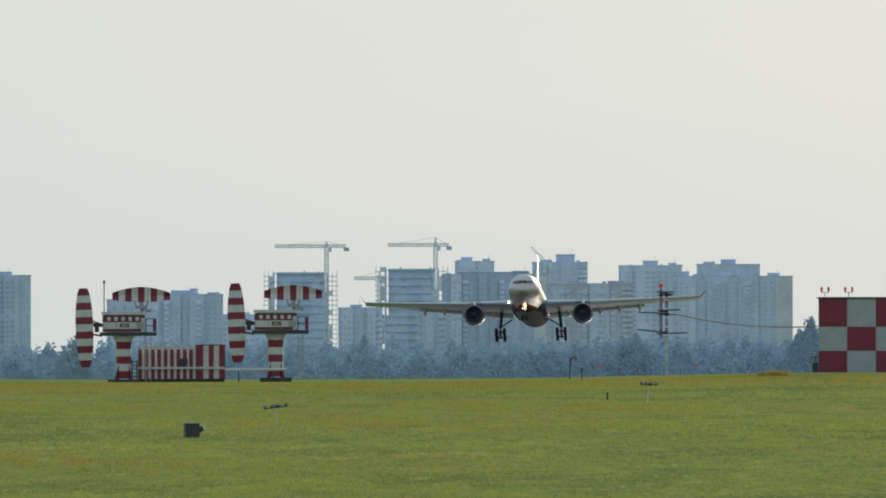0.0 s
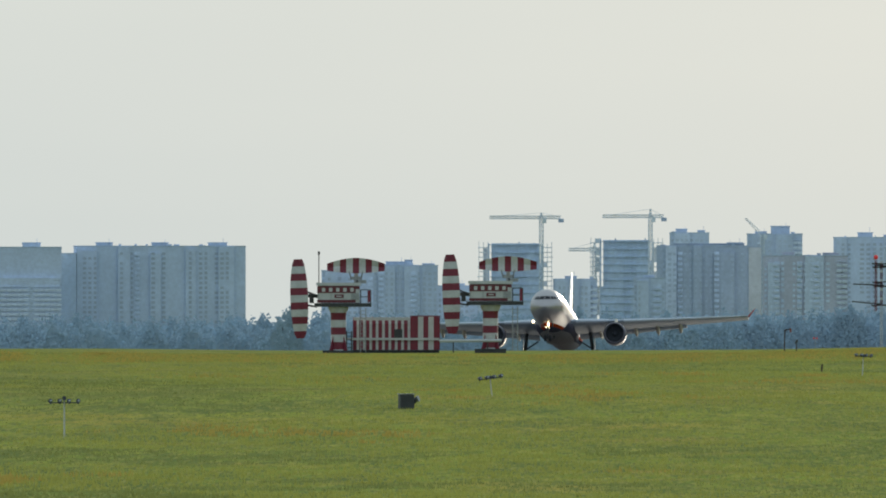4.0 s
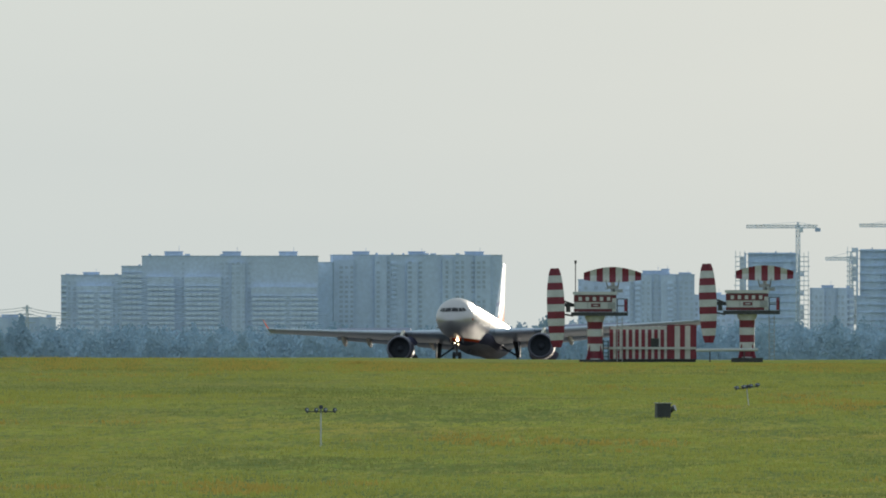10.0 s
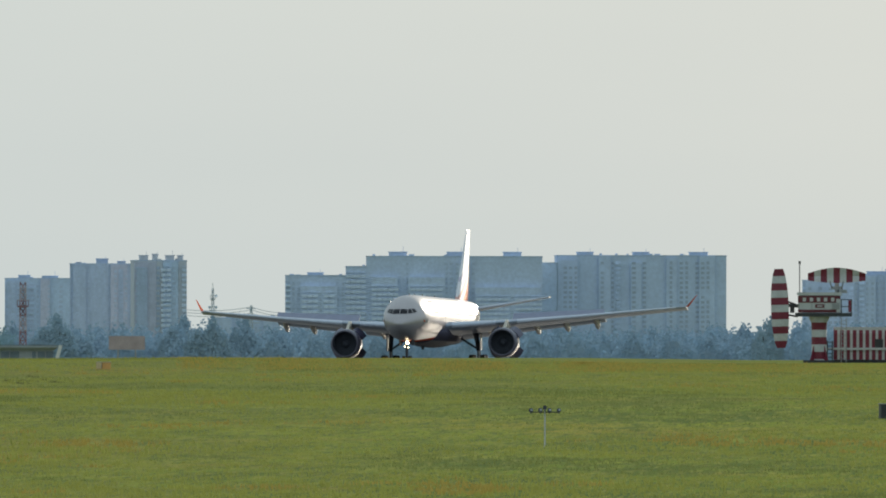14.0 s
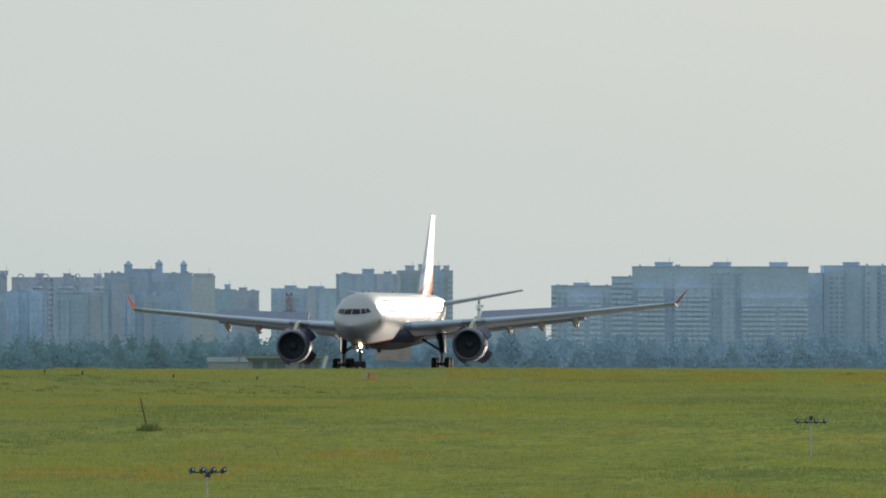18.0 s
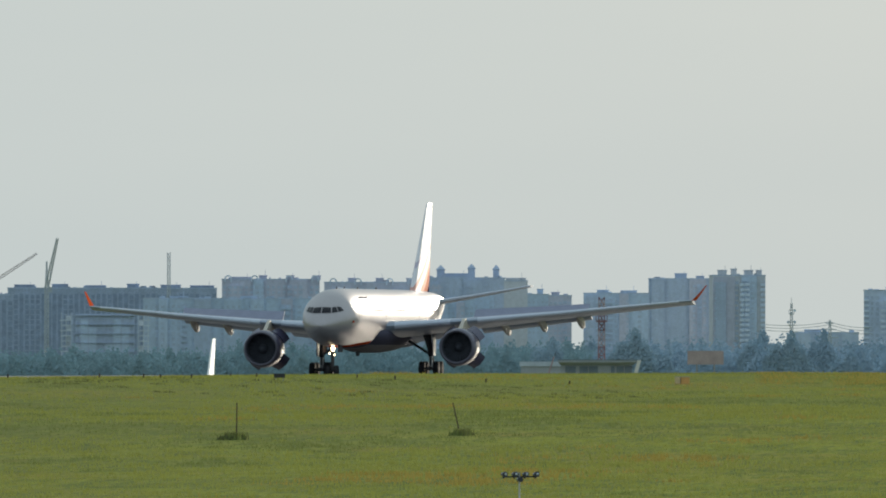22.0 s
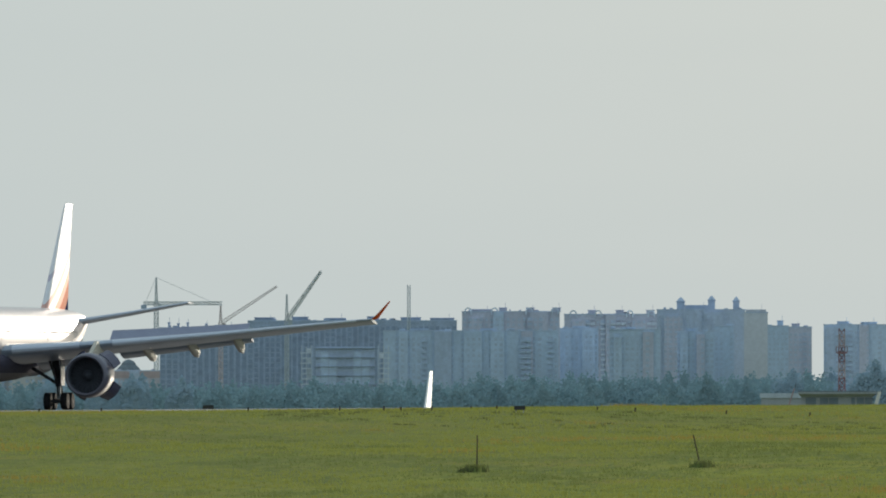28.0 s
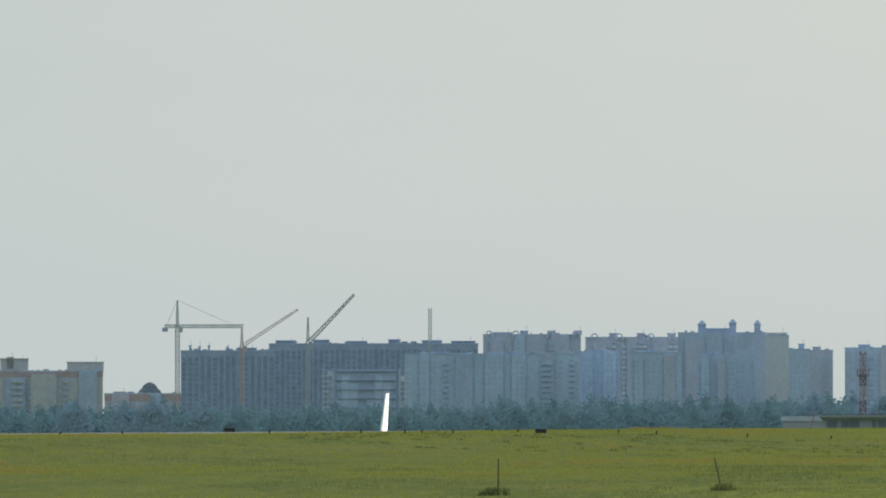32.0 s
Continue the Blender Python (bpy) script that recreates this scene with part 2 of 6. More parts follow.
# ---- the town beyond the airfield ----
# Distance haze is mixed into these base colours: bluer and paler than bare walls.
M_PANEL = mat("hazed_panel_wall", (0.470, 0.565, 0.725), 0.85, vary=0.10, scale=0.12, fine=8)
M_BRICKWALL = mat("hazed_brown_brick", (0.535, 0.630, 0.790), 0.9, vary=0.12, scale=0.15, fine=8)
M_GREYWALL = mat("hazed_grey_plaster", (0.500, 0.600, 0.765), 0.85, vary=0.10, scale=0.12, fine=8)
M_REDWALL = mat("hazed_red_brick", (0.470, 0.470, 0.550), 0.9, vary=0.12, scale=0.15, fine=8)
M_CREAMWALL = mat("hazed_cream_wall", (0.520, 0.525, 0.555), 0.85, vary=0.10, scale=0.12, fine=8)
M_FRAMEWALL = mat("hazed_concrete_frame", (0.345, 0.425, 0.565), 0.9, vary=0.2, scale=0.3, fine=8)
M_WINDOWFAR = mat("hazed_window_glass", (0.475, 0.570, 0.720), 0.5, vary=0.2, scale=1.0, per_object=0.25)
M_BALCONY = mat("hazed_white_balcony", (0.600, 0.690, 0.830), 0.8, vary=0.15, scale=1.0, per_object=0.1)
M_ROOFTIN = mat("hazed_roof_felt", (0.450, 0.545, 0.690), 0.9, vary=0.2, scale=0.5)
M_REDROOF = mat("hazed_red_tin", (0.450, 0.370, 0.390), 0.7, vary=0.15, scale=0.5)
# Crane and mast steels carry haze in their colour, so they stay pale.
M_CRANE = mat("hazed_crane_steel", (0.580, 0.650, 0.720), 0.7, 0.0, vary=0.2, scale=0.5)
M_CRANEGREY = mat("hazed_grey_steel", (0.46, 0.52, 0.57), 0.7, vary=0.2, scale=0.5)
M_CRANEPINK = mat("hazed_pink_steel", (0.52, 0.47, 0.49), 0.7, vary=0.2, scale=0.5)
M_CRANERED = mat("hazed_red_steel", (0.400, 0.290, 0.300), 0.6, 0.1, vary=0.2, scale=0.5)
# Further haze-tinted walls, mostly for western blocks where the haze is dimmer.
M_WESTHAZE = mat("west_hazed_plaster", (0.420, 0.510, 0.660), 0.9, vary=0.12, scale=0.12, fine=8)
M_HAZEPANEL = mat("hazed_blue_panel", (0.460, 0.575, 0.735), 0.9, vary=0.12, scale=0.12, fine=8)
M_MAUVE = mat("hazed_mauve_brick", (0.480, 0.515, 0.635), 0.9, vary=0.12, scale=0.15, fine=8)
M_DARKBLOCK = mat("hazed_dark_facade", (0.395, 0.480, 0.620), 0.85, vary=0.12, scale=0.12, fine=8)
M_HAZEBEIGE = mat("hazed_beige_wall", (0.550, 0.585, 0.645), 0.9, vary=0.10, scale=0.12, fine=8)
M_HAZEGLASS = mat("hazed_dim_glass", (0.420, 0.515, 0.660), 0.5, vary=0.2, scale=1.0)
M_OPENING = mat("opening_shade", (0.255, 0.325, 0.455), 0.8, vary=0.25, scale=0.6)
BASE = -8.0


def tower_block(u0, u1, e, d, wall, storeys, bays, label, turn=0.0, depth=14.0, boxes=(), balconies=(), steps=(), name="apartment_building", skip=(), strips=False, top_band=None, dormers=(), ends=()):
    """A slab of flats: walls, parapet, roof houses, columns of windows, stacks of balconies, lower wings."""
    storeys, bays = round(storeys * 1.5), round(bays * 1.25)
    # Western blocks take colours mixed for a dimmer haze.
    west = u1 < -1640
    w = (u1 - u0) / F * d
    top = height(e, d)
    h = top - BASE
    t = thing(name, facing((u0 + u1) / 2, d, BASE, turn), label, "building")
    bm = B()
    box(bm, -w / 2, w / 2, 0, depth, 0, h)
    part("wall", bm, wall, t)
    bm = B()
    for a, b, c, e_ in ((-w / 2 - 0.1, w / 2 + 0.1, -0.1, 0.25), (-w / 2 - 0.1, w / 2 + 0.1, depth - 0.25, depth + 0.1), (-w / 2 - 0.1, -w / 2 + 0.25, 0.26, depth - 0.26), (w / 2 - 0.25, w / 2 + 0.1, 0.26, depth - 0.26)):
        box(bm, a, b, c, e_, h + 0.004, h + 0.25)
    part("parapet", bm, M_ROOFTIN, t)
    if top_band:
        part("top_band", box(B(), -w / 2 - 0.06, w / 2 + 0.06, -0.06, -0.003, h - top_band, h), M_REDROOF, t, "pinkish band under the roof")
    rng = random.Random(int(abs(u0) * 7 + abs(u1)))
    for x, bw, bh in boxes:
        bm = B()
        bh *= 1.2 if "turret" in label else 0.8
        xx = (x - 0.5) * w
        box(bm, xx - bw / 2, xx + bw / 2, 3.0, 7.0, h + 0.01, h + bh)
        box(bm, xx - bw / 2 - 0.15, xx + bw / 2 + 0.15, 2.8, 7.2, h + bh + 0.004, h + bh + 0.22)
        tube(bm, (xx + bw * 0.3, 3.5, h + bh + 0.23), (xx + bw * 0.3, 3.5, h + bh + rng.uniform(0.7, 1.6)), 0.07, n=4)
        if "turret" in label and bw < 3:
            rings(bm, [[(xx + sx * bw * q, 5.0 + sy * 2.0 * q, z_) for sx, sy in ((-0.5, -1), (0.5, -1), (0.5, 1), (-0.5, 1))] for q, z_ in ((1.15, h + bh + 0.22), (0.1, h + bh + 1.3))])
        part("roof_house", bm, wall, t)
    for x in dormers:
        bm = B()
        xx = (x - u0) / F * d - w / 2
        arc = [(0.95 * math.cos(a), 0.95 * math.sin(a)) for a in [math.pi * i / 8 for i in range(9)]]
        prof = [(0.95, -0.9)] + arc + [(-0.95, -0.9)] + [(-0.6, -0.9)] + [(px * 0.63, pz * 0.63) for px, pz in arc[::-1]] + [(0.6, -0.9)]
        rings(bm, [[(xx + px, yy, h + 0.25 + pz) for px, pz in prof] for yy in (-0.5, 0.1)])
        part("roof_dormer", bm, M_BALCONY, t, "white arched dormer")
    # vents and low plant along the roof
    for _ in range(int(w / (2.2 if west else 4))):
        xx, vw, vh = rng.uniform(-0.47, 0.47) * w, rng.uniform(0.3, 1.6), rng.uniform(0.3, 0.75)
        part("roof_vent", box(B(), xx - vw / 2, xx + vw / 2, 1.0, 2.4, h + 0.01, h + vh), wall, t)
    # projecting sections of the front, some in another plaster
    steps = list(steps)
    for x0, x1, drop in steps:
        part("bay", box(B(), (x0 - 0.5) * w, (x1 - 0.5) * w, -1.4, -0.004, 0, h - drop), wall, t)
    for x0, x1, paint in ends:
        part("end_bay", box(B(), (x0 - 0.5) * w, (x1 - 0.5) * w, -0.3, -0.004, 0, h - 0.3), paint, t, "bay in another colour")
    free = []
    x = rng.uniform(0.04, 0.12)
    while x < 0.9 and not strips and bays > 5:
        x1 = x + rng.uniform(1.6, 3.6) / bays
        if x1 < 0.98 and not any(a < x1 and x < b for a, b, _ in steps):
            free.append((x, x1))
            part("bay", box(B(), (x - 0.5) * w, (x1 - 0.5) * w, -0.7, -0.004, 0, h - rng.choice((0.0, 0.0, 0.5, 1.6)) - 0.01), rng.choice((wall, M_WESTHAZE, M_HAZEPANEL, M_MAUVE) if west else (wall, wall, M_GREYWALL, M_BRICKWALL)), t)
        x = x1 + rng.uniform(1.5, 5.0) / bays
    sh = h / storeys
    bw = w / bays
    wins, bals, logs = B(), B(), B()
    for i in range(bays):
        x = -w / 2 + (i + 0.5) * bw
        f = (i + 0.5) / bays
        y0 = -0.002
        last = storeys - 1
        for x0, x1, drop in steps:
            if x0 <= f <= x1:
                y0 = -1.406
                last = int((h - drop) / sh) - 1
        for x0, x1 in free:
            if x0 <= f <= x1:
                y0 = -0.706
        kind = rng.random()
        ww = bw * rng.uniform(0.20, 0.36)
        for k in range(int(storeys * 0.3), last):
            z = k * sh
            if any(a <= f <= b for a, b in balconies):
                box(bals, x - bw * 0.45, x + bw * 0.45, y0 - 0.4, y0, z, z + sh * 0.52)
                box(bals, x - bw * 0.45, x + bw * 0.45, y0 - 0.4, y0, z + sh * 0.9, z + sh * 0.96)
            elif strips:
                # Openings are flat strips; the dark inside is only their colour.
                box(wins, x - bw * 0.33, x + bw * 0.33, y0 - 0.04, y0 + 0.05, z, z + sh * (0.999 if kind < 0.6 else 0.8))
            elif kind < 0.16 or any(a <= f <= b for a, b in skip):
                continue
            elif kind < 0.30:
                # The loggia's shade is a flat strip in the glass colour.
                box(logs, x - bw * 0.46, x + bw * 0.46, y0 - 0.04, y0 + 0.05, z + sh * 0.42, z + sh * 0.97)
                box(bals, x - bw * 0.46, x + bw * 0.46, y0 - 0.5, y0, z + sh * 0.02, z + sh * 0.40)
            elif rng.random() > 0.06:
                box(wins, x - ww, x + ww, y0 - 0.04, y0 + 0.05, z + sh * 0.30, z + sh * (0.80 if kind < 0.85 else 0.92))
    for nm, bm, mm, lb in (("glazing", wins, M_OPENING if strips else M_HAZEGLASS if west or wall is M_DARKBLOCK else M_WINDOWFAR, "flat dark strips for unglazed openings" if strips else "rows of small dim windows"), ("loggia", logs, M_HAZEGLASS if west else M_WINDOWFAR, "columns of loggias, shade painted as flat strips"), ("balcony_front", bals, M_BALCONY if balconies else wall, "stacks of pale balconies")):
        if len(bm.verts):
            tagged(part(nm, bm, mm, t, lb), kind="stuff")
        else:
            bm.free()
    return t


def raw_frame(u0, u1, e, d, storeys, bays, label, turn=0.0, depth=12.0):
    """A block under construction: slabs and columns with scaffolding towers at its ends."""
    w = (u1 - u0) / F * d
    h = height(e, d) - BASE
    t = thing("unfinished_building", facing((u0 + u1) / 2, d, BASE, turn), label, "building")
    sh = h / storeys
    body = M_WESTHAZE if u1 < -1640 else M_HAZEPANEL
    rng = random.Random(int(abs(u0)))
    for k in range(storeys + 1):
        part("floor_slab", box(B(), -w / 2, w / 2, 0, depth, k * sh - 0.14, k * sh), M_FRAMEWALL if u1 < -1640 else M_HAZEPANEL, t)
    for i in range(bays + 1):
        x = -w / 2 + i * w / bays
        part("column", box(B(), x - 0.18, x + 0.18, 0.25, 0.6, 0, h - 0.145 if i % 2 else h + rng.uniform(0.2, 0.8)), body, t)
    part("core_wall", box(B(), -w * 0.45, w * 0.45, 0.62, depth - 1, 0, h + 0.3), body, t)
    for i in range(bays):
        x = -w / 2 + (i + 0.5) * w / bays
        if i % 4 != 3:
            part("infill_wall", box(B(), x - w / bays * 0.46, x + w / bays * 0.46, 0.3, 0.6, 0, h * (0.66 + 0.10 * ((i * 7) % 4)) - 0.15), M_HAZEPANEL, t)
    wide = 2.3
    for s in (-1, 1):
        bm = B()
        x0 = s * (w / 2 + 0.25)
        for dx in (0, s * wide / 2, s * wide):
            for yy in (0.5, 3.5):
                tube(bm, (x0 + dx, yy, 0), (x0 + dx, yy, h + rng.uniform(0.2, 1.0)), 0.10, n=4)
        for k in range(int(h / 1.25)):
            z = 1.0 + k * 1.25
            out = wide + rng.uniform(0.0, 0.5)
            for yy in (0.5, 3.5):
                box(bm, x0 + min(0, s * out), x0 + max(0, s * out), yy - 0.1, yy + 0.1, z, z + 0.2)
            if rng.random() < 0.5:
                box(bm, x0 + min(s * 0.1, s * wide * 0.5), x0 + max(s * 0.1, s * wide * 0.5), 3.6, 3.7, z, z + 1.2)
        part("scaffold", bm, M_CRANE, t, "grey scaffolding tower")
    return t


def lattice(bm, p0, p1, w, step, r=0.07, w1=None):
    """An open square lattice boom from p0 to p1."""
    p0, p1 = Vector(p0), Vector(p1)
    w1 = w if w1 is None else w1
    d = p1 - p0
    n = max(2, int(d.length / step))
    dn = d.normalized()
    a = Vector((0, 1, 0)) if abs(dn.y) < 0.9 else Vector((1, 0, 0))
    b = dn.cross(a).normalized()
    a = b.cross(dn)

    def corner(i, k):
        ww = w + (w1 - w) * i / n
        sa, sb = ((-1, -1), (1, -1), (1, 1), (-1, 1))[k % 4]
        return p0 + d * (i / n) + (a * sa + b * sb) * ww / 2

    for k in range(4):
        tube(bm, corner(0, k), corner(n, k), r, n=4)
        for i in range(n):
            tube(bm, corner(i, k), corner(i + 1, k + 1), r * 0.7, n=3)
            tube(bm, corner(i, k), corner(i, k + 1), r * 0.7, n=3)
    return bm


def tower_crane(u, e_top, d, jib_l, jib_r, e_jib, label, paint=None, luff=None, peak=True):
    """A tower crane; jib_l and jib_r are the bearings of the jib's ends, luff the height of a raised tip."""
    paint = paint or M_CRANE
    t = thing("tower_crane", facing(u, d, BASE), label, "crane", "tower cranes over the town")
    k = d / F
    zt, zj = height(e_top, d) - BASE, height(e_jib, d) - BASE
    part("mast", lattice(B(), (0, 0, 0), (0, 0, zj), 1.0, 1.2, 0.15), paint, t)
    xl, xr = (jib_l - u) * k, (jib_r - u) * k
    if luff is not None:
        part("jib", lattice(B(), (0.3 * (1 if xr > -xl else -1), 0, zj), (xr if xr > -xl else xl, 0, height(luff, d) - BASE), 0.85, 1.2, 0.085, 0.4), paint, t)
    else:
        part("jib", lattice(B(), (xl, 0, zj), (xr, 0, zj), 0.75, 1.1, 0.13), paint, t)
        short = xr if abs(xr) < abs(xl) else xl
        part("counterweight", box(B(), short - 0.7, short + 0.7, -0.5, 0.5, zj - 1.3, zj - 0.36), M_FRAMEWALL, t)
    if peak:
        part("peak", lattice(B(), (0, 0, zj), (0, 0, zt), 0.7, 0.9, 0.13, 0.2), paint, t)
        bm = B()
        for x in (xl * 0.85, xr * 0.85):
            if luff is None:
                tube(bm, (0, 0, zt), (x, 0, zj + 0.3), 0.05, n=3)
        if luff is None:
            part("tie", bm, paint, t)
        else:
            bm.free()
    part("cab", box(B(), 0.35, 1.3, -0.6, 0.6, zj - 1.5, zj - 0.2), paint, t)
    return t


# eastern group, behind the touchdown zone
tower_block(400, 614, 153, 4700, M_GREYWALL, 18, 16, "broad grey panel apartment slab with stepped roof", boxes=((0.1, 3, 1.5), (0.42, 5, 2.0), (0.62, 4, 2.0), (0.85, 3, 1.0)), turn=3, ends=((0.86, 1.0, M_HAZEBEIGE),), skip=((0.86, 1.0),))
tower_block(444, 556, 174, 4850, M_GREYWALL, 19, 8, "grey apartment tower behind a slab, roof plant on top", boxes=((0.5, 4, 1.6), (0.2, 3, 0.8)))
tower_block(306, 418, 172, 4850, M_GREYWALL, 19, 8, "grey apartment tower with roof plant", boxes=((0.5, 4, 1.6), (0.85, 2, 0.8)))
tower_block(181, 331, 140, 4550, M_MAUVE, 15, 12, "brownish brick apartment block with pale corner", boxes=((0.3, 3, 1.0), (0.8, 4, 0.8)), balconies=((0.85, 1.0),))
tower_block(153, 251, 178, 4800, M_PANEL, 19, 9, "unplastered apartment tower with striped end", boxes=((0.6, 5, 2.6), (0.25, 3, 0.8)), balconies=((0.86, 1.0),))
tower_block(-7, 178, 157, 4600, M_DARKBLOCK, 16, 16, "dark glazed apartment block with a beige end", boxes=((0.5, 18, 0.7), (0.75, 4, 1.0)), ends=((0.88, 1.0, M_HAZEBEIGE),))
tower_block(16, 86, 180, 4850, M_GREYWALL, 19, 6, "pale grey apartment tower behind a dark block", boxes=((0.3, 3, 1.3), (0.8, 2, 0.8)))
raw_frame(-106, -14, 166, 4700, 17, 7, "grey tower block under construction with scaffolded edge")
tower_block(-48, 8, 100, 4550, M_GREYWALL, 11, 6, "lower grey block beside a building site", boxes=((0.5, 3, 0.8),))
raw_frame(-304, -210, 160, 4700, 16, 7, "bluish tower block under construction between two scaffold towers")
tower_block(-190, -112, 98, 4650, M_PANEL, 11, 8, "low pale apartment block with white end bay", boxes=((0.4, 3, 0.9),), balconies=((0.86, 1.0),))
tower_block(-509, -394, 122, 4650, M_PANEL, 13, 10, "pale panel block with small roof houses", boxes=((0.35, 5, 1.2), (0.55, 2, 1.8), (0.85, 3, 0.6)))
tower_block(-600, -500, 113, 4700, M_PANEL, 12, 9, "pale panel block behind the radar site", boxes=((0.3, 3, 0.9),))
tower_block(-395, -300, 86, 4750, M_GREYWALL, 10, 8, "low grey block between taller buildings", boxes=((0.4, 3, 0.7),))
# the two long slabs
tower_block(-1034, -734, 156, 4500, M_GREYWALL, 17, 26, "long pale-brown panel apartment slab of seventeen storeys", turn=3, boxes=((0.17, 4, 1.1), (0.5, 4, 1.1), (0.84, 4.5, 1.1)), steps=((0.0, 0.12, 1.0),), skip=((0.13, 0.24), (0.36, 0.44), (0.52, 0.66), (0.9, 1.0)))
tower_block(-1062, -1034, 143, 4497, M_HAZEPANEL, 16, 3, "narrow blue-grey link block between two long slabs", skip=((0, 1),))
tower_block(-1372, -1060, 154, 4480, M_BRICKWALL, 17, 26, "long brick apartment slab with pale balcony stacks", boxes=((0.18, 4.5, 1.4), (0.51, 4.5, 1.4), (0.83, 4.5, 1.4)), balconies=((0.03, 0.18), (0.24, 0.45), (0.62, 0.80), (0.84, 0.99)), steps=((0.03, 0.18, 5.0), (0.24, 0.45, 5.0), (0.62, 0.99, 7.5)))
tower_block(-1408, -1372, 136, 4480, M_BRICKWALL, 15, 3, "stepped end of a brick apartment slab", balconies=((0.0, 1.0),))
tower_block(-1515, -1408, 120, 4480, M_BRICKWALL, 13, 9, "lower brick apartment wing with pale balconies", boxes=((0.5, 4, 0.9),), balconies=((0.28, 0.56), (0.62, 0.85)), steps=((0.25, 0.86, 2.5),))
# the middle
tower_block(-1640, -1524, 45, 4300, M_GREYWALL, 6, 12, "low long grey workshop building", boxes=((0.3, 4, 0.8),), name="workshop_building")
tower_block(-1782, -1689, 146, 4500, M_HAZEBEIGE, 16, 8, "beige apartment tower with a brick-brown side and balconies", boxes=((0.2, 2, 1.6), (0.42, 1.2, 2.0), (0.7, 2, 1.6), (0.9, 1.2, 1.6)), balconies=((0.52, 0.68), (0.86, 1.0)), ends=((0.0, 0.42, M_MAUVE),), turn=4)
tower_block(-1896, -1782, 140, 4550, M_WESTHAZE, 16, 10, "grey-blue apartment tower with roof houses", boxes=((0.5, 3, 1.6), (0.8, 2, 0.8)))
tower_block(-2011, -1896, 114, 4650, M_HAZEPANEL, 13, 9, "pale apartment block with irregular roof", boxes=((0.3, 3, 1.0), (0.7, 4, 0.8)))
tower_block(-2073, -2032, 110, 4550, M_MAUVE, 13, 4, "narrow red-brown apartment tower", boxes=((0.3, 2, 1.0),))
tower_block(-2110, -2073, 112, 4520, M_HAZEPANEL, 13, 4, "narrow pale apartment tower", boxes=((0.6, 1.5, 1.6),))
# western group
tower_block(-2306, -2150, 141, 4600, M_WESTHAZE, 16, 13, "brown-blue apartment slab with three roof turrets", boxes=((0.27, 2.0, 1.7), (0.62, 1.8, 2.0), (0.9, 1.6, 1.8), (0.45, 6, 0.9)))
tower_block(-2152, -2110, 136, 4550, M_HAZEBEIGE, 16, 4, "pale yellow end tower of a slab", skip=((0, 1),), boxes=((0.5, 5, 0.8),))
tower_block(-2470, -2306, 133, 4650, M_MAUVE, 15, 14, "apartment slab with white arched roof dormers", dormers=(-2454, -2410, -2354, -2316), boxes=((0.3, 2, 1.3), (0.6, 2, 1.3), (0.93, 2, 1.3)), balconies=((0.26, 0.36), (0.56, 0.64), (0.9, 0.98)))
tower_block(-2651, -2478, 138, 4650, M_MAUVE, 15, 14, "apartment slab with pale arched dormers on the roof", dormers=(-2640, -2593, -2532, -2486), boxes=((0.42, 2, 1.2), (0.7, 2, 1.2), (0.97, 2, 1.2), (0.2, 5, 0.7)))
tower_block(-2478, -2410, 108, 4440, M_HAZEPANEL, 12, 6, "pale panel apartment block below taller slabs", boxes=((0.5, 3, 0.6),))
tower_block(-2390, -2300, 106, 4400, M_HAZEPANEL, 12, 8, "blue-grey panel block in front of taller slabs", boxes=((0.4, 3, 0.6),))
tower_block(-2270, -2205, 102, 4420, M_HAZEPANEL, 12, 6, "blue-grey panel block below a turreted slab", boxes=((0.4, 3, 0.6),))
tower_block(-2205, -2170, 112, 4440, M_HAZEPANEL, 13, 3, "pale narrow panel block")
tower_block(-2790, -2480, 104, 4420, M_HAZEPANEL, 12, 26, "long blue-grey panel apartment slab", boxes=((0.2, 4, 0.6), (0.6, 4, 0.6)))
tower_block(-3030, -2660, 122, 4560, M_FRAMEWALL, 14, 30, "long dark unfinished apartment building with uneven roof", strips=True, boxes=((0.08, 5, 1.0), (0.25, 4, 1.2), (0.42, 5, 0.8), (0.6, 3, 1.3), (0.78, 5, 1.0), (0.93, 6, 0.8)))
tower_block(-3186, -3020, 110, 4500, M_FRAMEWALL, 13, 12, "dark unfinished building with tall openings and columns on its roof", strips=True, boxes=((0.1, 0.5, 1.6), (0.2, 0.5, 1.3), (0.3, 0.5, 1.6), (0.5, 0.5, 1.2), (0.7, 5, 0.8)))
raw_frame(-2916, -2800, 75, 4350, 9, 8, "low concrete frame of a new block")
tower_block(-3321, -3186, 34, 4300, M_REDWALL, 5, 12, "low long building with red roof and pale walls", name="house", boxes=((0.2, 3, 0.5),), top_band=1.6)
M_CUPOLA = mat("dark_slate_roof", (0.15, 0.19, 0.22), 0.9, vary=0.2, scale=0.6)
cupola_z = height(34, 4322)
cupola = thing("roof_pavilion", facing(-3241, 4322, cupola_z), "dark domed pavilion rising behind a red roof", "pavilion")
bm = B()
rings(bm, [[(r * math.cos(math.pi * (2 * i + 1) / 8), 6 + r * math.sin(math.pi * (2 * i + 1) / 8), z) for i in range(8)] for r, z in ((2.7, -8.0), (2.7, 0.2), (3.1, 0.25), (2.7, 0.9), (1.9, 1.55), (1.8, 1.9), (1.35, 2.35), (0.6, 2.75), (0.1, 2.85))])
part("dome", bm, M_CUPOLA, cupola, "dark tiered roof")
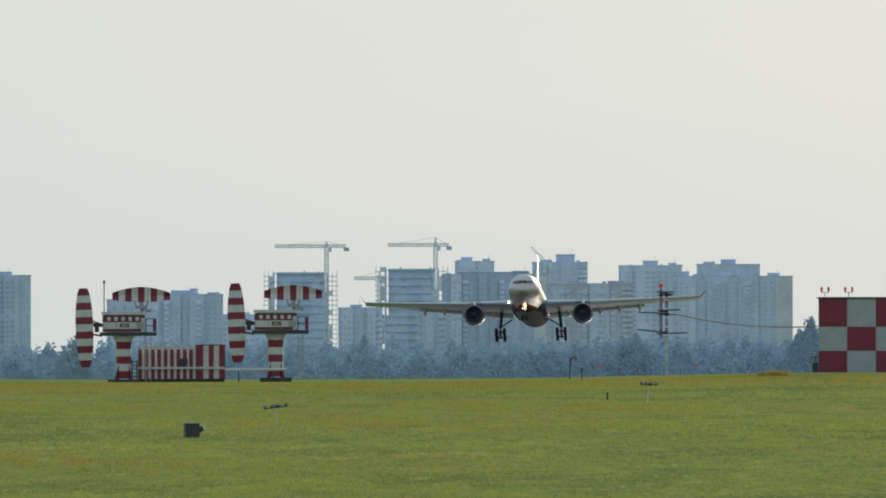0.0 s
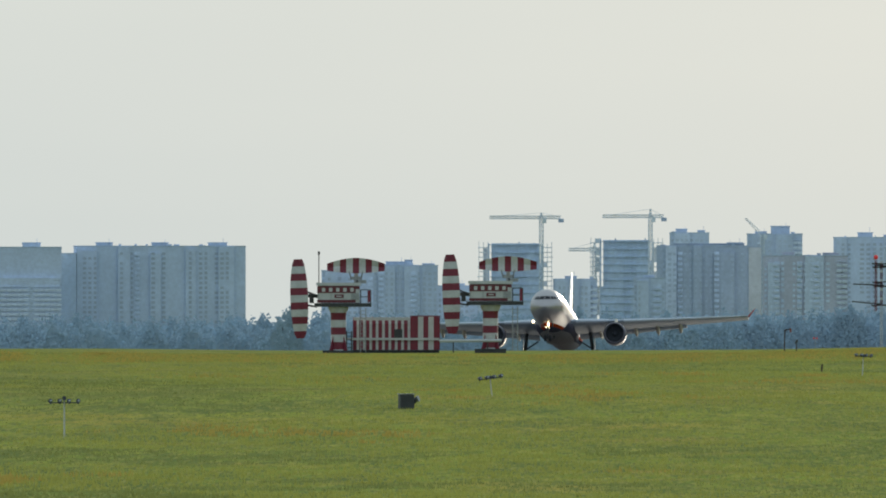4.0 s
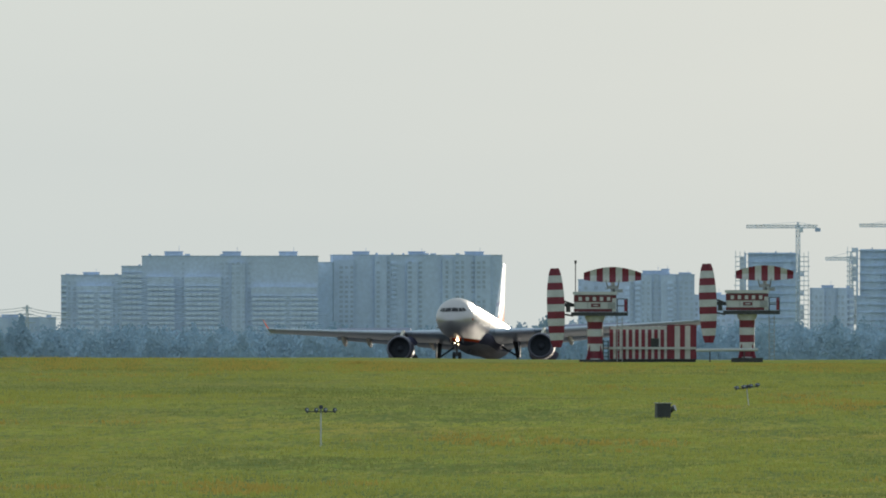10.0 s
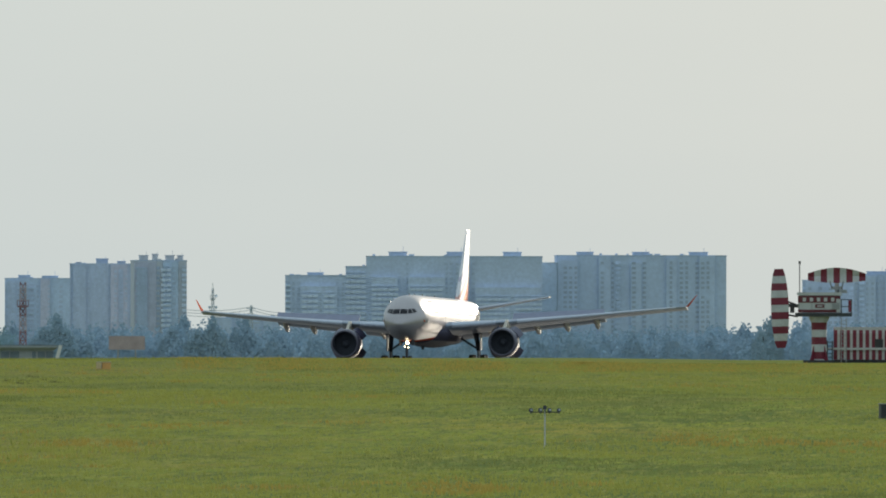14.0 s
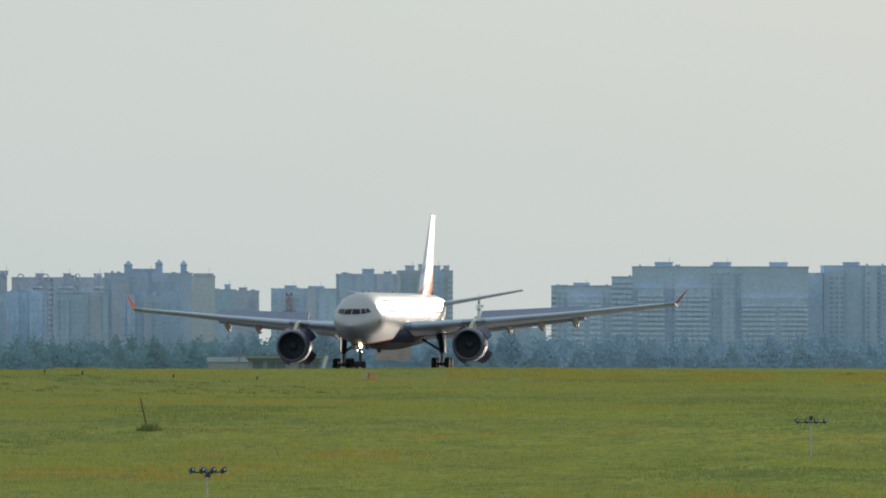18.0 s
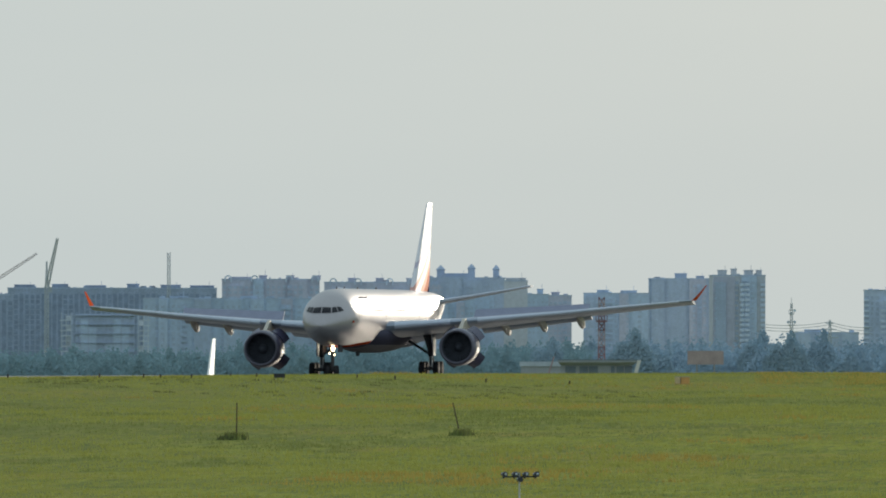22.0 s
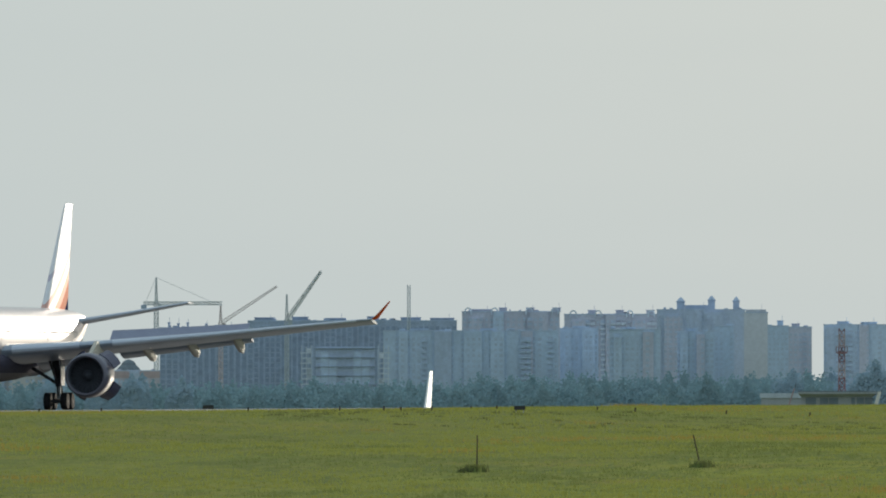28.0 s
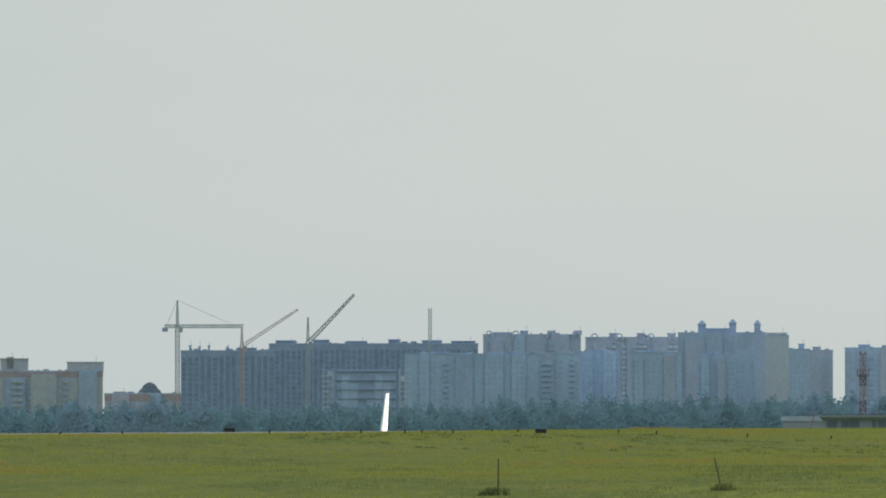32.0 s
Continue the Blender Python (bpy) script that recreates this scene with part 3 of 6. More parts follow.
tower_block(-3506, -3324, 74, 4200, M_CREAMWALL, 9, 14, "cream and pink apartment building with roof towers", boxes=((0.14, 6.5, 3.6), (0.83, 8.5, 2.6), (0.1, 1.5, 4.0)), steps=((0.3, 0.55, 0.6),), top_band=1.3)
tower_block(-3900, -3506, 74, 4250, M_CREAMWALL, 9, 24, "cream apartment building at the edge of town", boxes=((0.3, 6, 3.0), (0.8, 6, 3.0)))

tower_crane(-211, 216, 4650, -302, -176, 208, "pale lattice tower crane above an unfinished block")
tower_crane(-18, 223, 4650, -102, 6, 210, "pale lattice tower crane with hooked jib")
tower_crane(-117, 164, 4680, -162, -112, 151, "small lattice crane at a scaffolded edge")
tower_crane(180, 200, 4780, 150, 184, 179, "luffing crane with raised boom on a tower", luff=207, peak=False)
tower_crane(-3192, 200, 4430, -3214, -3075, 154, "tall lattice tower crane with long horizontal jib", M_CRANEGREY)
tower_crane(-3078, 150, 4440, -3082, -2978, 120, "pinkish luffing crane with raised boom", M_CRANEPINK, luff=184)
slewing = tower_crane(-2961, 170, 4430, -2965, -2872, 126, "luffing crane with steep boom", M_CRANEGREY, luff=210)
slewing_jib = next(o for o in slewing.children if o.name.startswith("jib"))


def lattice_mast(u, e0, e1, d, w, label, paint, name="lattice_mast", shelves=(), taper=0.75):
    z0 = ground_z(*spot(u, d).xy) if e0 is None else height(e0, d)
    t = thing(name, facing(u, d, z0), label, "mast")
    z1 = height(e1, d) - z0
    part("mast", lattice(B(), (0, 0, 0), (0, 0, z1), w, w * 1.1, w * 0.13 * (0.5 + 0.5 * taper), w * taper), paint, t)
    for f, ww in shelves:
        part("platform", box(B(), -ww, ww, -ww, ww, z1 * f, z1 * f + 0.25), paint, t)
        bm = B()
        for s in (-1, 1):
            tube(bm, (s * ww, -ww, z1 * f + 0.25), (s * ww, -ww, z1 * f + 1.0), 0.08, n=4)
        tube(bm, (-ww, -ww, z1 * f + 1.0), (ww, -ww, z1 * f + 1.0), 0.08, n=4)
        part("railing", bm, paint, t)
    return t


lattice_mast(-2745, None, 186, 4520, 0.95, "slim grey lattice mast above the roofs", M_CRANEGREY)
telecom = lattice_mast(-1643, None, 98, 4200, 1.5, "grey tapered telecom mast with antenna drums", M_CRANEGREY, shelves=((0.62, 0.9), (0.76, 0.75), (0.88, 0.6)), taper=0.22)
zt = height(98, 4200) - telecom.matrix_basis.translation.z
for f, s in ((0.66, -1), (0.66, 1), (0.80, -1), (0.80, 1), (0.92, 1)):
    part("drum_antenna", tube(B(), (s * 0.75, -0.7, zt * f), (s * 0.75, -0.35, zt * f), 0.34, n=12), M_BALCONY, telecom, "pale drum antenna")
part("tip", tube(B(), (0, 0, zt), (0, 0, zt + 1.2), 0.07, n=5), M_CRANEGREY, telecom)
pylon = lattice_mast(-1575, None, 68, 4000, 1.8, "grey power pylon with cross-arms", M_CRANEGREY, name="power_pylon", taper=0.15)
zt = height(68, 4000) - pylon.matrix_basis.translation.z
for f, ww in ((0.78, 1.9), (0.88, 1.5), (0.96, 1.0)):
    part("cross_arm", box(B(), -ww, ww, -0.12, 0.12, zt * f - 0.1, zt * f + 0.1), M_CRANEGREY, pylon)
power_line = thing("power_line", pose(0, 0, 0), "grey overhead power cables between pylons", "cable")
for e0, e1, e2 in ((50, 54, 44), (55, 60, 50), (60, 65, 55)):
    bm = B()
    for (ua, ea), (ub, eb) in (((-1690, e0), (-1575, e1)), ((-1575, e1), (-1500, e2))):
        pts = [spot(ua + (ub - ua) * k / 8, 4000, height(ea + (eb - ea) * k / 8 - 16 * (k / 8) * (1 - k / 8), 4000)) for k in range(9)]
        for p0, p1 in zip(pts, pts[1:]):
            tube(bm, p0, p1, 0.07, n=3)
    part("strand", bm, M_CRANEGREY, power_line)

# ---- woods ----


def leaf_material(name, c):
    m = mat(name, c, 0.9, vary=0.14, scale=0.05, fine=10, spec=0.0)
    nt = m.node_tree
    hs = next(n for n in nt.nodes if n.type == "HUE_SAT")
    g = nt.nodes.new("ShaderNodeNewGeometry")
    rg = nt.nodes.new("ShaderNodeMapRange")
    rg.inputs["To Min"].default_value, rg.inputs["To Max"].default_value = 0.9, 1.12
    nt.links.new(g.outputs["Random Per Island"], rg.inputs["Value"])
    nt.links.new(rg.outputs[0], hs.inputs["Saturation"])
    return m


# Leaf colours hold the distance haze: blue-grey, and darker for the west.
M_LEAF = leaf_material("hazed_woodland_leaves", (0.295, 0.400, 0.505))
M_LEAFWEST = leaf_material("western_hazed_leaves", (0.235, 0.340, 0.390))
M_LEAF2 = leaf_material("hazed_tree_leaves", (0.285, 0.385, 0.475))
M_BARK = mat("bark", (0.10, 0.085, 0.075), 0.9, vary=0.3, scale=2)


def crown_points(rng, cx, cy, z0, h, r, n, verts, big=1.0):
    """An uneven crown: lobes, each filled with many small leafy sprays."""
    lobes = [(rng.uniform(-0.68, 0.68) * r, rng.uniform(-0.6, 0.6) * r, z0 + h * rng.uniform(0.10, 0.80), r * rng.uniform(0.28, 0.52)) for _ in range(13)]
    lobes.append((rng.uniform(-0.2, 0.2) * r, 0, z0 + h - r * 0.34, r * 0.34))
    L = np.array(lobes)
    gen = np.random.default_rng(rng.randrange(10 ** 6))
    w = L[:, 3] ** 2
    pick = gen.choice(len(L), n, p=w / w.sum())
    dirn = gen.normal(size=(n, 3))
    dirn /= np.linalg.norm(dirn, axis=1, keepdims=True)
    rad = L[pick, 3] * gen.uniform(0.62, 1.12, n)
    c = L[pick, :3] + dirn * rad[:, None] + np.array((cx, cy, 0))
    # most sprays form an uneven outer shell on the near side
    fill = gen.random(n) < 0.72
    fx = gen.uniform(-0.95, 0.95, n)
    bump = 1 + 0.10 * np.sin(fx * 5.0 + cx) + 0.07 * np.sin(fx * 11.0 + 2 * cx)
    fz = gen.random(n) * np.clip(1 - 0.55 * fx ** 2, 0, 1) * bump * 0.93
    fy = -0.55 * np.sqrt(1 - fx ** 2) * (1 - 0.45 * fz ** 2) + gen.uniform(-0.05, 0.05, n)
    # the closed leafy mass behind it
    gx, gz = np.meshgrid(np.linspace(-0.93, 0.93, 12), np.linspace(0.0, 1.0, 10), indexing="ij")
    top = np.clip(1 - 0.55 * gx ** 2, 0, 1) * (1 + 0.10 * np.sin(gx * 5.0 + cx) + 0.07 * np.sin(gx * 11.0 + 2 * cx)) * 0.86
    mass = np.stack((gx * r + cx, cy - r * 0.48 * np.sqrt(1 - gx ** 2) * (1 - 0.45 * (gz * top) ** 2) + gen.uniform(-0.03, 0.03, gx.shape) * r, z0 + h * gz * top), axis=-1)
    verts.append(np.stack((mass[:-1, :-1], mass[1:, :-1], mass[1:, 1:], mass[:-1, 1:]), axis=2).reshape(-1, 3))
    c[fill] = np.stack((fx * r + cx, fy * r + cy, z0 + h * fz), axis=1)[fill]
    # Sprays are turned to -Y so the crowns shade evenly, as in haze.
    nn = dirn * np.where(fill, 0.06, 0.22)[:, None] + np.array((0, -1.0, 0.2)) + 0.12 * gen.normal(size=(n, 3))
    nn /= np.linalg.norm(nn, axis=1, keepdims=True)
    t1 = np.cross(nn, gen.normal(size=(n, 3)))
    t1 /= np.linalg.norm(t1, axis=1, keepdims=True)
    t2 = np.cross(nn, t1)
    s = (big * gen.uniform(0.25, 0.62, n))[:, None]
    quad = np.stack((c - t1 * s - t2 * s * 0.5, c + t1 * s * 0.3 - t2 * s * 0.6, c + t1 * s + t2 * s * 0.4, c - t1 * s * 0.2 + t2 * s * 0.7), axis=1)
    verts.append(quad.reshape(-1, 3))


def leaf_mesh(name, verts, material):
    v = np.concatenate(verts)
    me = bpy.data.meshes.new(name)
    me.vertices.add(len(v))
    me.vertices.foreach_set("co", v.ravel())
    me.loops.add(len(v))
    me.loops.foreach_set("vertex_index", np.arange(len(v)))
    me.polygons.add(len(v) // 4)
    me.polygons.foreach_set("loop_start", np.arange(0, len(v), 4))
    me.update(calc_edges=True)
    me.materials.append(material)
    return me


def far_woods(u_from, u_to, count, seed, leaves, label):
    rng = random.Random(seed)
    verts = []
    tb = B()
    for i in range(count):
        u = u_from + (u_to - u_from) * (i + rng.uniform(-0.8, 0.8)) / count
        lay = i % 3
        d = (3560, 3700, 3900)[lay] + rng.uniform(-50, 50)
        if u > 500:
            d += 150
        env = float(np.interp(u, [-3950, -3200, -2700, -2300, -1900, -1500, -1000, -500, 0, 500, 900], [8, 12, 20, 27, 30, 31, 32, 37, 41, 45, 48]))
        env += 6 * noise.noise((u * 0.006, 0.3, lay)) + 6 * noise.noise((u * 0.03, 2.3, lay))
        env -= 8 if lay == 0 else 0
        p = spot(u, d)
        zg = ground_z(p.x, p.y)
        top = height(env + rng.uniform(-7, 4), d)
        h = top - zg
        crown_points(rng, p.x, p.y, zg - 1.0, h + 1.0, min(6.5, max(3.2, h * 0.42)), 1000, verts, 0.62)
        tube(tb, (p.x, p.y, zg), (p.x, p.y, zg + h * 0.6), 0.12, 0.06, 5)
    me = leaf_mesh("far_woods", verts, leaves)
    woods = tagged(new("far_woods", me), label, "woods", kind="stuff")
    tagged(part("trunks", tb, M_BARK, woods), kind="stuff")


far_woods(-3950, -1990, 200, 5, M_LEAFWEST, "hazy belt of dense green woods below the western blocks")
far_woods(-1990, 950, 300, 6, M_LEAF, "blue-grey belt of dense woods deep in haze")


def tree(u, d, e, r, label):
    rng = random.Random(int(u * 7))
    p = spot(u, d)
    zg = ground_z(p.x, p.y)
    h = height(e, d) - zg
    t = thing("tree", pose(p.x, p.y, zg), label, "tree")
    bm = B()
    tube(bm, (0, 0, 0), (0.1, 0, h * 0.5), 0.32, 0.18, 8)
    for k in range(6):
        a = k * 1.05
        tube(bm, (0.08, 0, h * (0.32 + 0.03 * k)), (r * 0.6 * math.cos(a), r * 0.6 * math.sin(a), h * (0.55 + 0.05 * k)), 0.12, 0.04, 6)
    part("trunk", bm, M_BARK, t)
    verts = []
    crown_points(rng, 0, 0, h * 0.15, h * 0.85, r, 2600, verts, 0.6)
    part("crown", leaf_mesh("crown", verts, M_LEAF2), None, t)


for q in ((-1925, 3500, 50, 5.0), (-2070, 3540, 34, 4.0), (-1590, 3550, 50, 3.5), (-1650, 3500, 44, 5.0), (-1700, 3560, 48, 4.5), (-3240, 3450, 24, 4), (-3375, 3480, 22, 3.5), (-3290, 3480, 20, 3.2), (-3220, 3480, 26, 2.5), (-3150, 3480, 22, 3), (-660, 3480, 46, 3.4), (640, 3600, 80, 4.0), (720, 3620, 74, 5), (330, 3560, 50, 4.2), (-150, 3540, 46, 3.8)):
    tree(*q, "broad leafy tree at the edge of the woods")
# ---- the airliner ----
M_SILVER = mat("silver_paint", (0.47, 0.44, 0.455), 0.46, 0.0, vary=0.05, scale=0.4)
M_WINGGREY = mat("wing_grey_paint", (0.360, 0.415, 0.520), 0.40, 0.1, vary=0.08, scale=0.5, coat=0.2)
M_NAVY = mat("navy_paint", (0.075, 0.072, 0.125), 0.3, 0.1, vary=0.1, scale=1, coat=0.25)
M_ORANGE = mat("orange_paint", (0.62, 0.10, 0.03), 0.5, vary=0.1, scale=2, spec=0.0)
# Darker than the wing grey, to hold the shade on the raised spoilers.
M_SPOILER = mat("spoiler_shaded_grey", (0.25, 0.27, 0.37), 0.5, vary=0.1, scale=1)
M_FAN = mat("fan_titanium", (0.060, 0.065, 0.080), 0.7, vary=0.2, scale=2, spec=0.1)
M_DUCT = mat("inlet_liner", (0.085, 0.092, 0.110), 0.9, vary=0.1, scale=2, spec=0.0)
M_GEAR = mat("gear_paint", (0.075, 0.075, 0.082), 0.75, vary=0.2, scale=3, spec=0.05)
M_CHROME = mat("polished_lip", (0.120, 0.115, 0.150), 0.5, 0.0, vary=0.05, scale=2)
M_COCKPIT = mat("cockpit_glass", (0.016, 0.015, 0.022), 0.3, vary=0.1, scale=1, spec=0.25)
M_SLAT = mat("slat_paint", (0.600, 0.655, 0.770), 0.35, 0.3, vary=0.06, scale=1)
M_CREAM = mat("fairing_paint", (0.55, 0.50, 0.42), 0.45, vary=0.1, scale=2)
M_CABINGLASS = mat("cabin_glass", (0.450, 0.430, 0.450), 0.3, 0.8, vary=0.1, spec=0.5)
M_LAMP = mat("landing_lamp_glass", (0.9, 0.85, 0.7), 0.3, glow=(1.0, 0.80, 0.48, 14.0))


def livery(name, slope, base, band):
    """Silver above, an orange line, navy below; the line climbs towards the tail."""
    m = mat(name, (0.47, 0.44, 0.455), 0.36, 0.0, vary=0.05, scale=0.4)
    nt = m.node_tree
    hs = next(n for n in nt.nodes if n.type == "HUE_SAT")
    tc = next(n for n in nt.nodes if n.type == "TEX_COORD")
    sep = nt.nodes.new("ShaderNodeSeparateXYZ")
    nt.links.new(tc.outputs["Object"], sep.inputs[0])
    ml, ad = nt.nodes.new("ShaderNodeMath"), nt.nodes.new("ShaderNodeMath")
    ml.operation, ad.operation = "MULTIPLY_ADD", "ADD"
    ml.inputs[1].default_value, ml.inputs[2].default_value = slope, -base
    nt.links.new(sep.outputs[0], ml.inputs[0])
    nt.links.new(ml.outputs[0], ad.inputs[0])
    nt.links.new(sep.outputs[2], ad.inputs[1])
    rg = nt.nodes.new("ShaderNodeMapRange")
    rg.inputs["From Min"].default_value, rg.inputs["From Max"].default_value = -1.0, 1.0
    nt.links.new(ad.outputs[0], rg.inputs["Value"])
    cr = nt.nodes.new("ShaderNodeValToRGB")
    cr.color_ramp.interpolation = "CONSTANT"
    cr.color_ramp.elements[0].color = (0.30, 0.28, 0.285, 1)
    cr.color_ramp.elements.new(0.22).color = (0.10, 0.102, 0.13, 1)
    cr.color_ramp.elements[2].position = 0.5
    cr.color_ramp.elements[2].color = (0.60, 0.09, 0.03, 1)
    e = cr.color_ramp.elements.new(0.5 + band / 2)
    e.color = (0.47, 0.44, 0.455, 1)
    nt.links.new(rg.outputs[0], cr.inputs[0])
    nt.links.new(cr.outputs[0], hs.inputs["Color"])
    # metallic silver above, plain paint below
    sp = nt.nodes.new("ShaderNodeSeparateColor")
    nt.links.new(cr.outputs[0], sp.inputs[0])
    for socket, lo, hi in (("Metallic", 0.0, 0.72), ("Specular IOR Level", 0.0, 0.6)):
        gl = nt.nodes.new("ShaderNodeMapRange")
        gl.inputs["From Min"].default_value, gl.inputs["From Max"].default_value = 0.30, 0.36
        gl.inputs["To Min"].default_value, gl.inputs["To Max"].default_value = lo, hi
        nt.links.new(sp.outputs[1], gl.inputs["Value"])
        nt.links.new(gl.outputs[0], nt.nodes["Principled BSDF"].inputs[socket])
    return m


STATIONS = [(30.0, 4.6, 0.06), (29.85, 4.63, 0.44), (29.4, 4.72, 0.94), (28.7, 4.87, 1.42), (27.6, 5.05, 1.90), (26.4, 5.19, 2.28), (25.0, 5.28, 2.56), (23.0, 5.33, 2.75), (20.5, 5.35, 2.8), (17.0, 5.35, 2.82), (8.0, 5.35, 2.82), (-2.0, 5.35, 2.82), (-14.0, 5.36, 2.81), (-18.0, 5.52, 2.64), (-22.0, 5.8, 2.34), (-26.0, 6.16, 1.92), (-30.0, 6.58, 1.38), (-33.5, 6.95, 0.82), (-35.2, 7.1, 0.4)]


def body_at(x):
    xs = [s[0] for s in STATIONS][::-1]
    return float(np.interp(x, xs, [s[1] for s in STATIONS][::-1])), float(np.interp(x, xs, [s[2] for s in STATIONS][::-1]))


def skin_x(y, z):
    """Where the nose's skin passes through (y, z)."""
    lo, hi = 20.0, 30.0
    for _ in range(40):
        mid = (lo + hi) / 2
        zc, r = body_at(mid)
        lo, hi = (mid, hi) if math.hypot(y, z - zc) < r else (lo, mid)
    return lo


def lens(bm, stations, n=20):
    """An aerofoil skin: stations of (y, x of the leading edge, chord, z, thickness, droop of the trailing edge)."""
    loops = []
    for y, xl, c, z, t, droop in stations:
        lp = []
        for i in range(n):
            a = 2 * math.pi * i / n
            k = (1 - math.cos(a)) / 2
            h = t * 0.5 * math.copysign(1, math.sin(a)) * (2.6 * (math.sqrt(k) * (1 - k)) if 0 < k < 1 else 0)
            lp.append((xl - c * k, y, z + h - droop * k))
        loops.append(lp)
    return rings(bm, loops)


def nacelle_loop(r, x, n=24):
    r *= 1.19
    return [(x, r * math.cos(2 * math.pi * i / n), r * math.sin(2 * math.pi * i / n)) for i in range(n)]


def wheel_mesh(r, w):
    bm = B()
    prof = [(0.62 * r, -w / 2), (0.90 * r, -w / 2), (r, -w * 0.32), (r, w * 0.32), (0.90 * r, w / 2), (0.62 * r, w / 2)]
    n = 20
    rings(bm, [[(pr * math.cos(2 * math.pi * i / n), py, pr * math.sin(2 * math.pi * i / n)) for i in range(n)] for pr, py in prof])
    return done("tyre", bm, M_RUBBER, True, 50)


def rim_mesh(r, w):
    bm = B()
    tube(bm, (0, -w * 0.42, 0), (0, w * 0.42, 0), r * 0.6, n=14)
    tube(bm, (0, -w * 0.52, 0), (0, w * 0.52, 0), r * 0.2, n=10)
    return done("rim", bm, M_FAN, True)


def wing_at(y):
    ys = [2.2, 9.4, 18.0, 27.5, 29.5]
    return [float(np.interp(y, ys, c)) for c in ((9.8, 4.8, -0.6, -6.6, -7.7), (12.6, 8.6, 5.6, 3.3, 2.7), (4.55, 5.02, 5.76, 6.67, 6.83), (1.5, 0.95, 0.62, 0.36, 0.30))]


LIVERY = livery("fuselage_livery", 0.046, 3.47, 0.30)
M_FAIRING = banded("fairing_navy_over_grey", (0.30, 0.28, 0.285), (0.095, 0.092, 0.13), 2, 3.0, 0.2, 0.8, 0.12)
M_FAIRING.node_tree.nodes["Principled BSDF"].inputs["Specular IOR Level"].default_value = 0.03


def airliner():
    jet = thing("airliner", pose(0, 2500, 0), "wide-body twin-engine airliner in silver, orange and navy, on the runway", "airplane")
    bm = B()
    n = 32
    loops = []
    for x, zc, r in STATIONS:
        loops.append([(x, r * math.cos(2 * math.pi * i / n), zc + r * math.sin(2 * math.pi * i / n)) for i in range(n)])
    rings(bm, loops)
    body = part("fuselage", bm, LIVERY, jet, smooth=True, sharp=60)
    # wing-to-body fairing
    bm = B()
    loops = []
    for x, k in ((14, 0.25), (11.5, 0.75), (8, 1.0), (0, 1.0), (-5, 0.9), (-9, 0.5), (-11, 0.2)):
        loops.append([(x, 3.05 * k ** 0.4 * math.cos(a) * (0.97 if math.sin(a) < -0.5 else 1), 3.9 + (1.85 * k if math.sin(a) < 0 else 0.9 * k) * math.sin(a)) for a in [2 * math.pi * i / 20 for i in range(20)]])
    rings(bm, loops)
    part("belly_fairing", bm, M_FAIRING, jet, "belly fairing, navy sides over a grey keel", smooth=True, sharp=60)
    # cockpit windows, laid on the skin
    for s in (1, -1):
        for corners in (((0.04, 5.78), (0.86, 5.80), (0.80, 6.32), (0.04, 6.36)), ((0.94, 5.80), (1.40, 5.88), (1.16, 6.38), (0.88, 6.34)), ((1.47, 5.90), (1.80, 6.02), (1.52, 6.38), (1.24, 6.39))):
            bm = B()
            outer, inner = [], []
            for i in range(4):
                (ya, za), (yb, zb), (yc, zc_), (yd, zd) = corners
                f = i / 3
                ro, ri = [], []
                for j in range(4):
                    g = j / 3
                    y = (ya * (1 - f) + yb * f) * (1 - g) + (yd * (1 - f) + yc * f) * g
                    z = (za * (1 - f) + zb * f) * (1 - g) + (zd * (1 - f) + zc_ * f) * g
                    x = skin_x(y, z)
                    zc, r = body_at(x)
                    nrm = Vector((0.6, y / r, (z - zc) / r)).normalized()
                    p = Vector((x, y, z))
                    ro.append(p + nrm * 0.03)
                    ri.append(p - nrm * 0.05)
                outer.append(ro)
                inner.append(ri)
            vo = [[bm.verts.new((p.x, s * p.y, p.z)) for p in row] for row in outer]
            for i in range(3):
                for j in range(3):
                    bm.faces.new((vo[i][j], vo[i + 1][j], vo[i + 1][j + 1], vo[i][j + 1]))
            part("cockpit_window", bm, M_COCKPIT, body)
    # cabin windows and doors
    for s in (1, -1):
        bm = B()
        box(bm, -0.11, 0.11, -0.02, 0.015, -0.17, 0.17)
        pane = done("cabin_window", bm, M_CABINGLASS)
        for i in range(82):
            x = 20.6 - i * 0.53
            if any(abs(x - q) < 0.75 for q in (9.5, -8.5)):
                continue
            zc, r = body_at(x)
            z = 6.05
            y = math.sqrt(max(0.1, r * r - (z - zc) ** 2))
            part("cabin_window", pane, None, body, at=(x, s * y, z))
        for xd in (23.2, 9.5, -8.5, -21.0):
            zc, r = body_at(xd)
            bm = B()
            ang = [-0.15 + 0.2 * i for i in range(5)]
            loops = []
            for dx in (-0.55, 0.55):
                zz, rr = body_at(xd + dx)
                loops.append([(xd + dx, s * (rr + 0.015) * math.cos(a), zz + (rr + 0.015) * math.sin(a)) for a in ang] + [(xd + dx, s * (rr - 0.05) * math.cos(a), zz + (rr - 0.05) * math.sin(a)) for a in ang[::-1]])
            rings(bm, loops)
            part("cabin_door", bm, M_SILVER, body, smooth=True)
    # unreadable lettering on the crown and a small red mark behind the nose, as plain bars
    for s in (1, -1):
        for i in range(8):
            x = 21.4 - i * 0.62
            zc, r = body_at(x)
            a = 0.72
            y, z = (r + 0.012) * math.cos(a), zc + (r + 0.012) * math.sin(a)
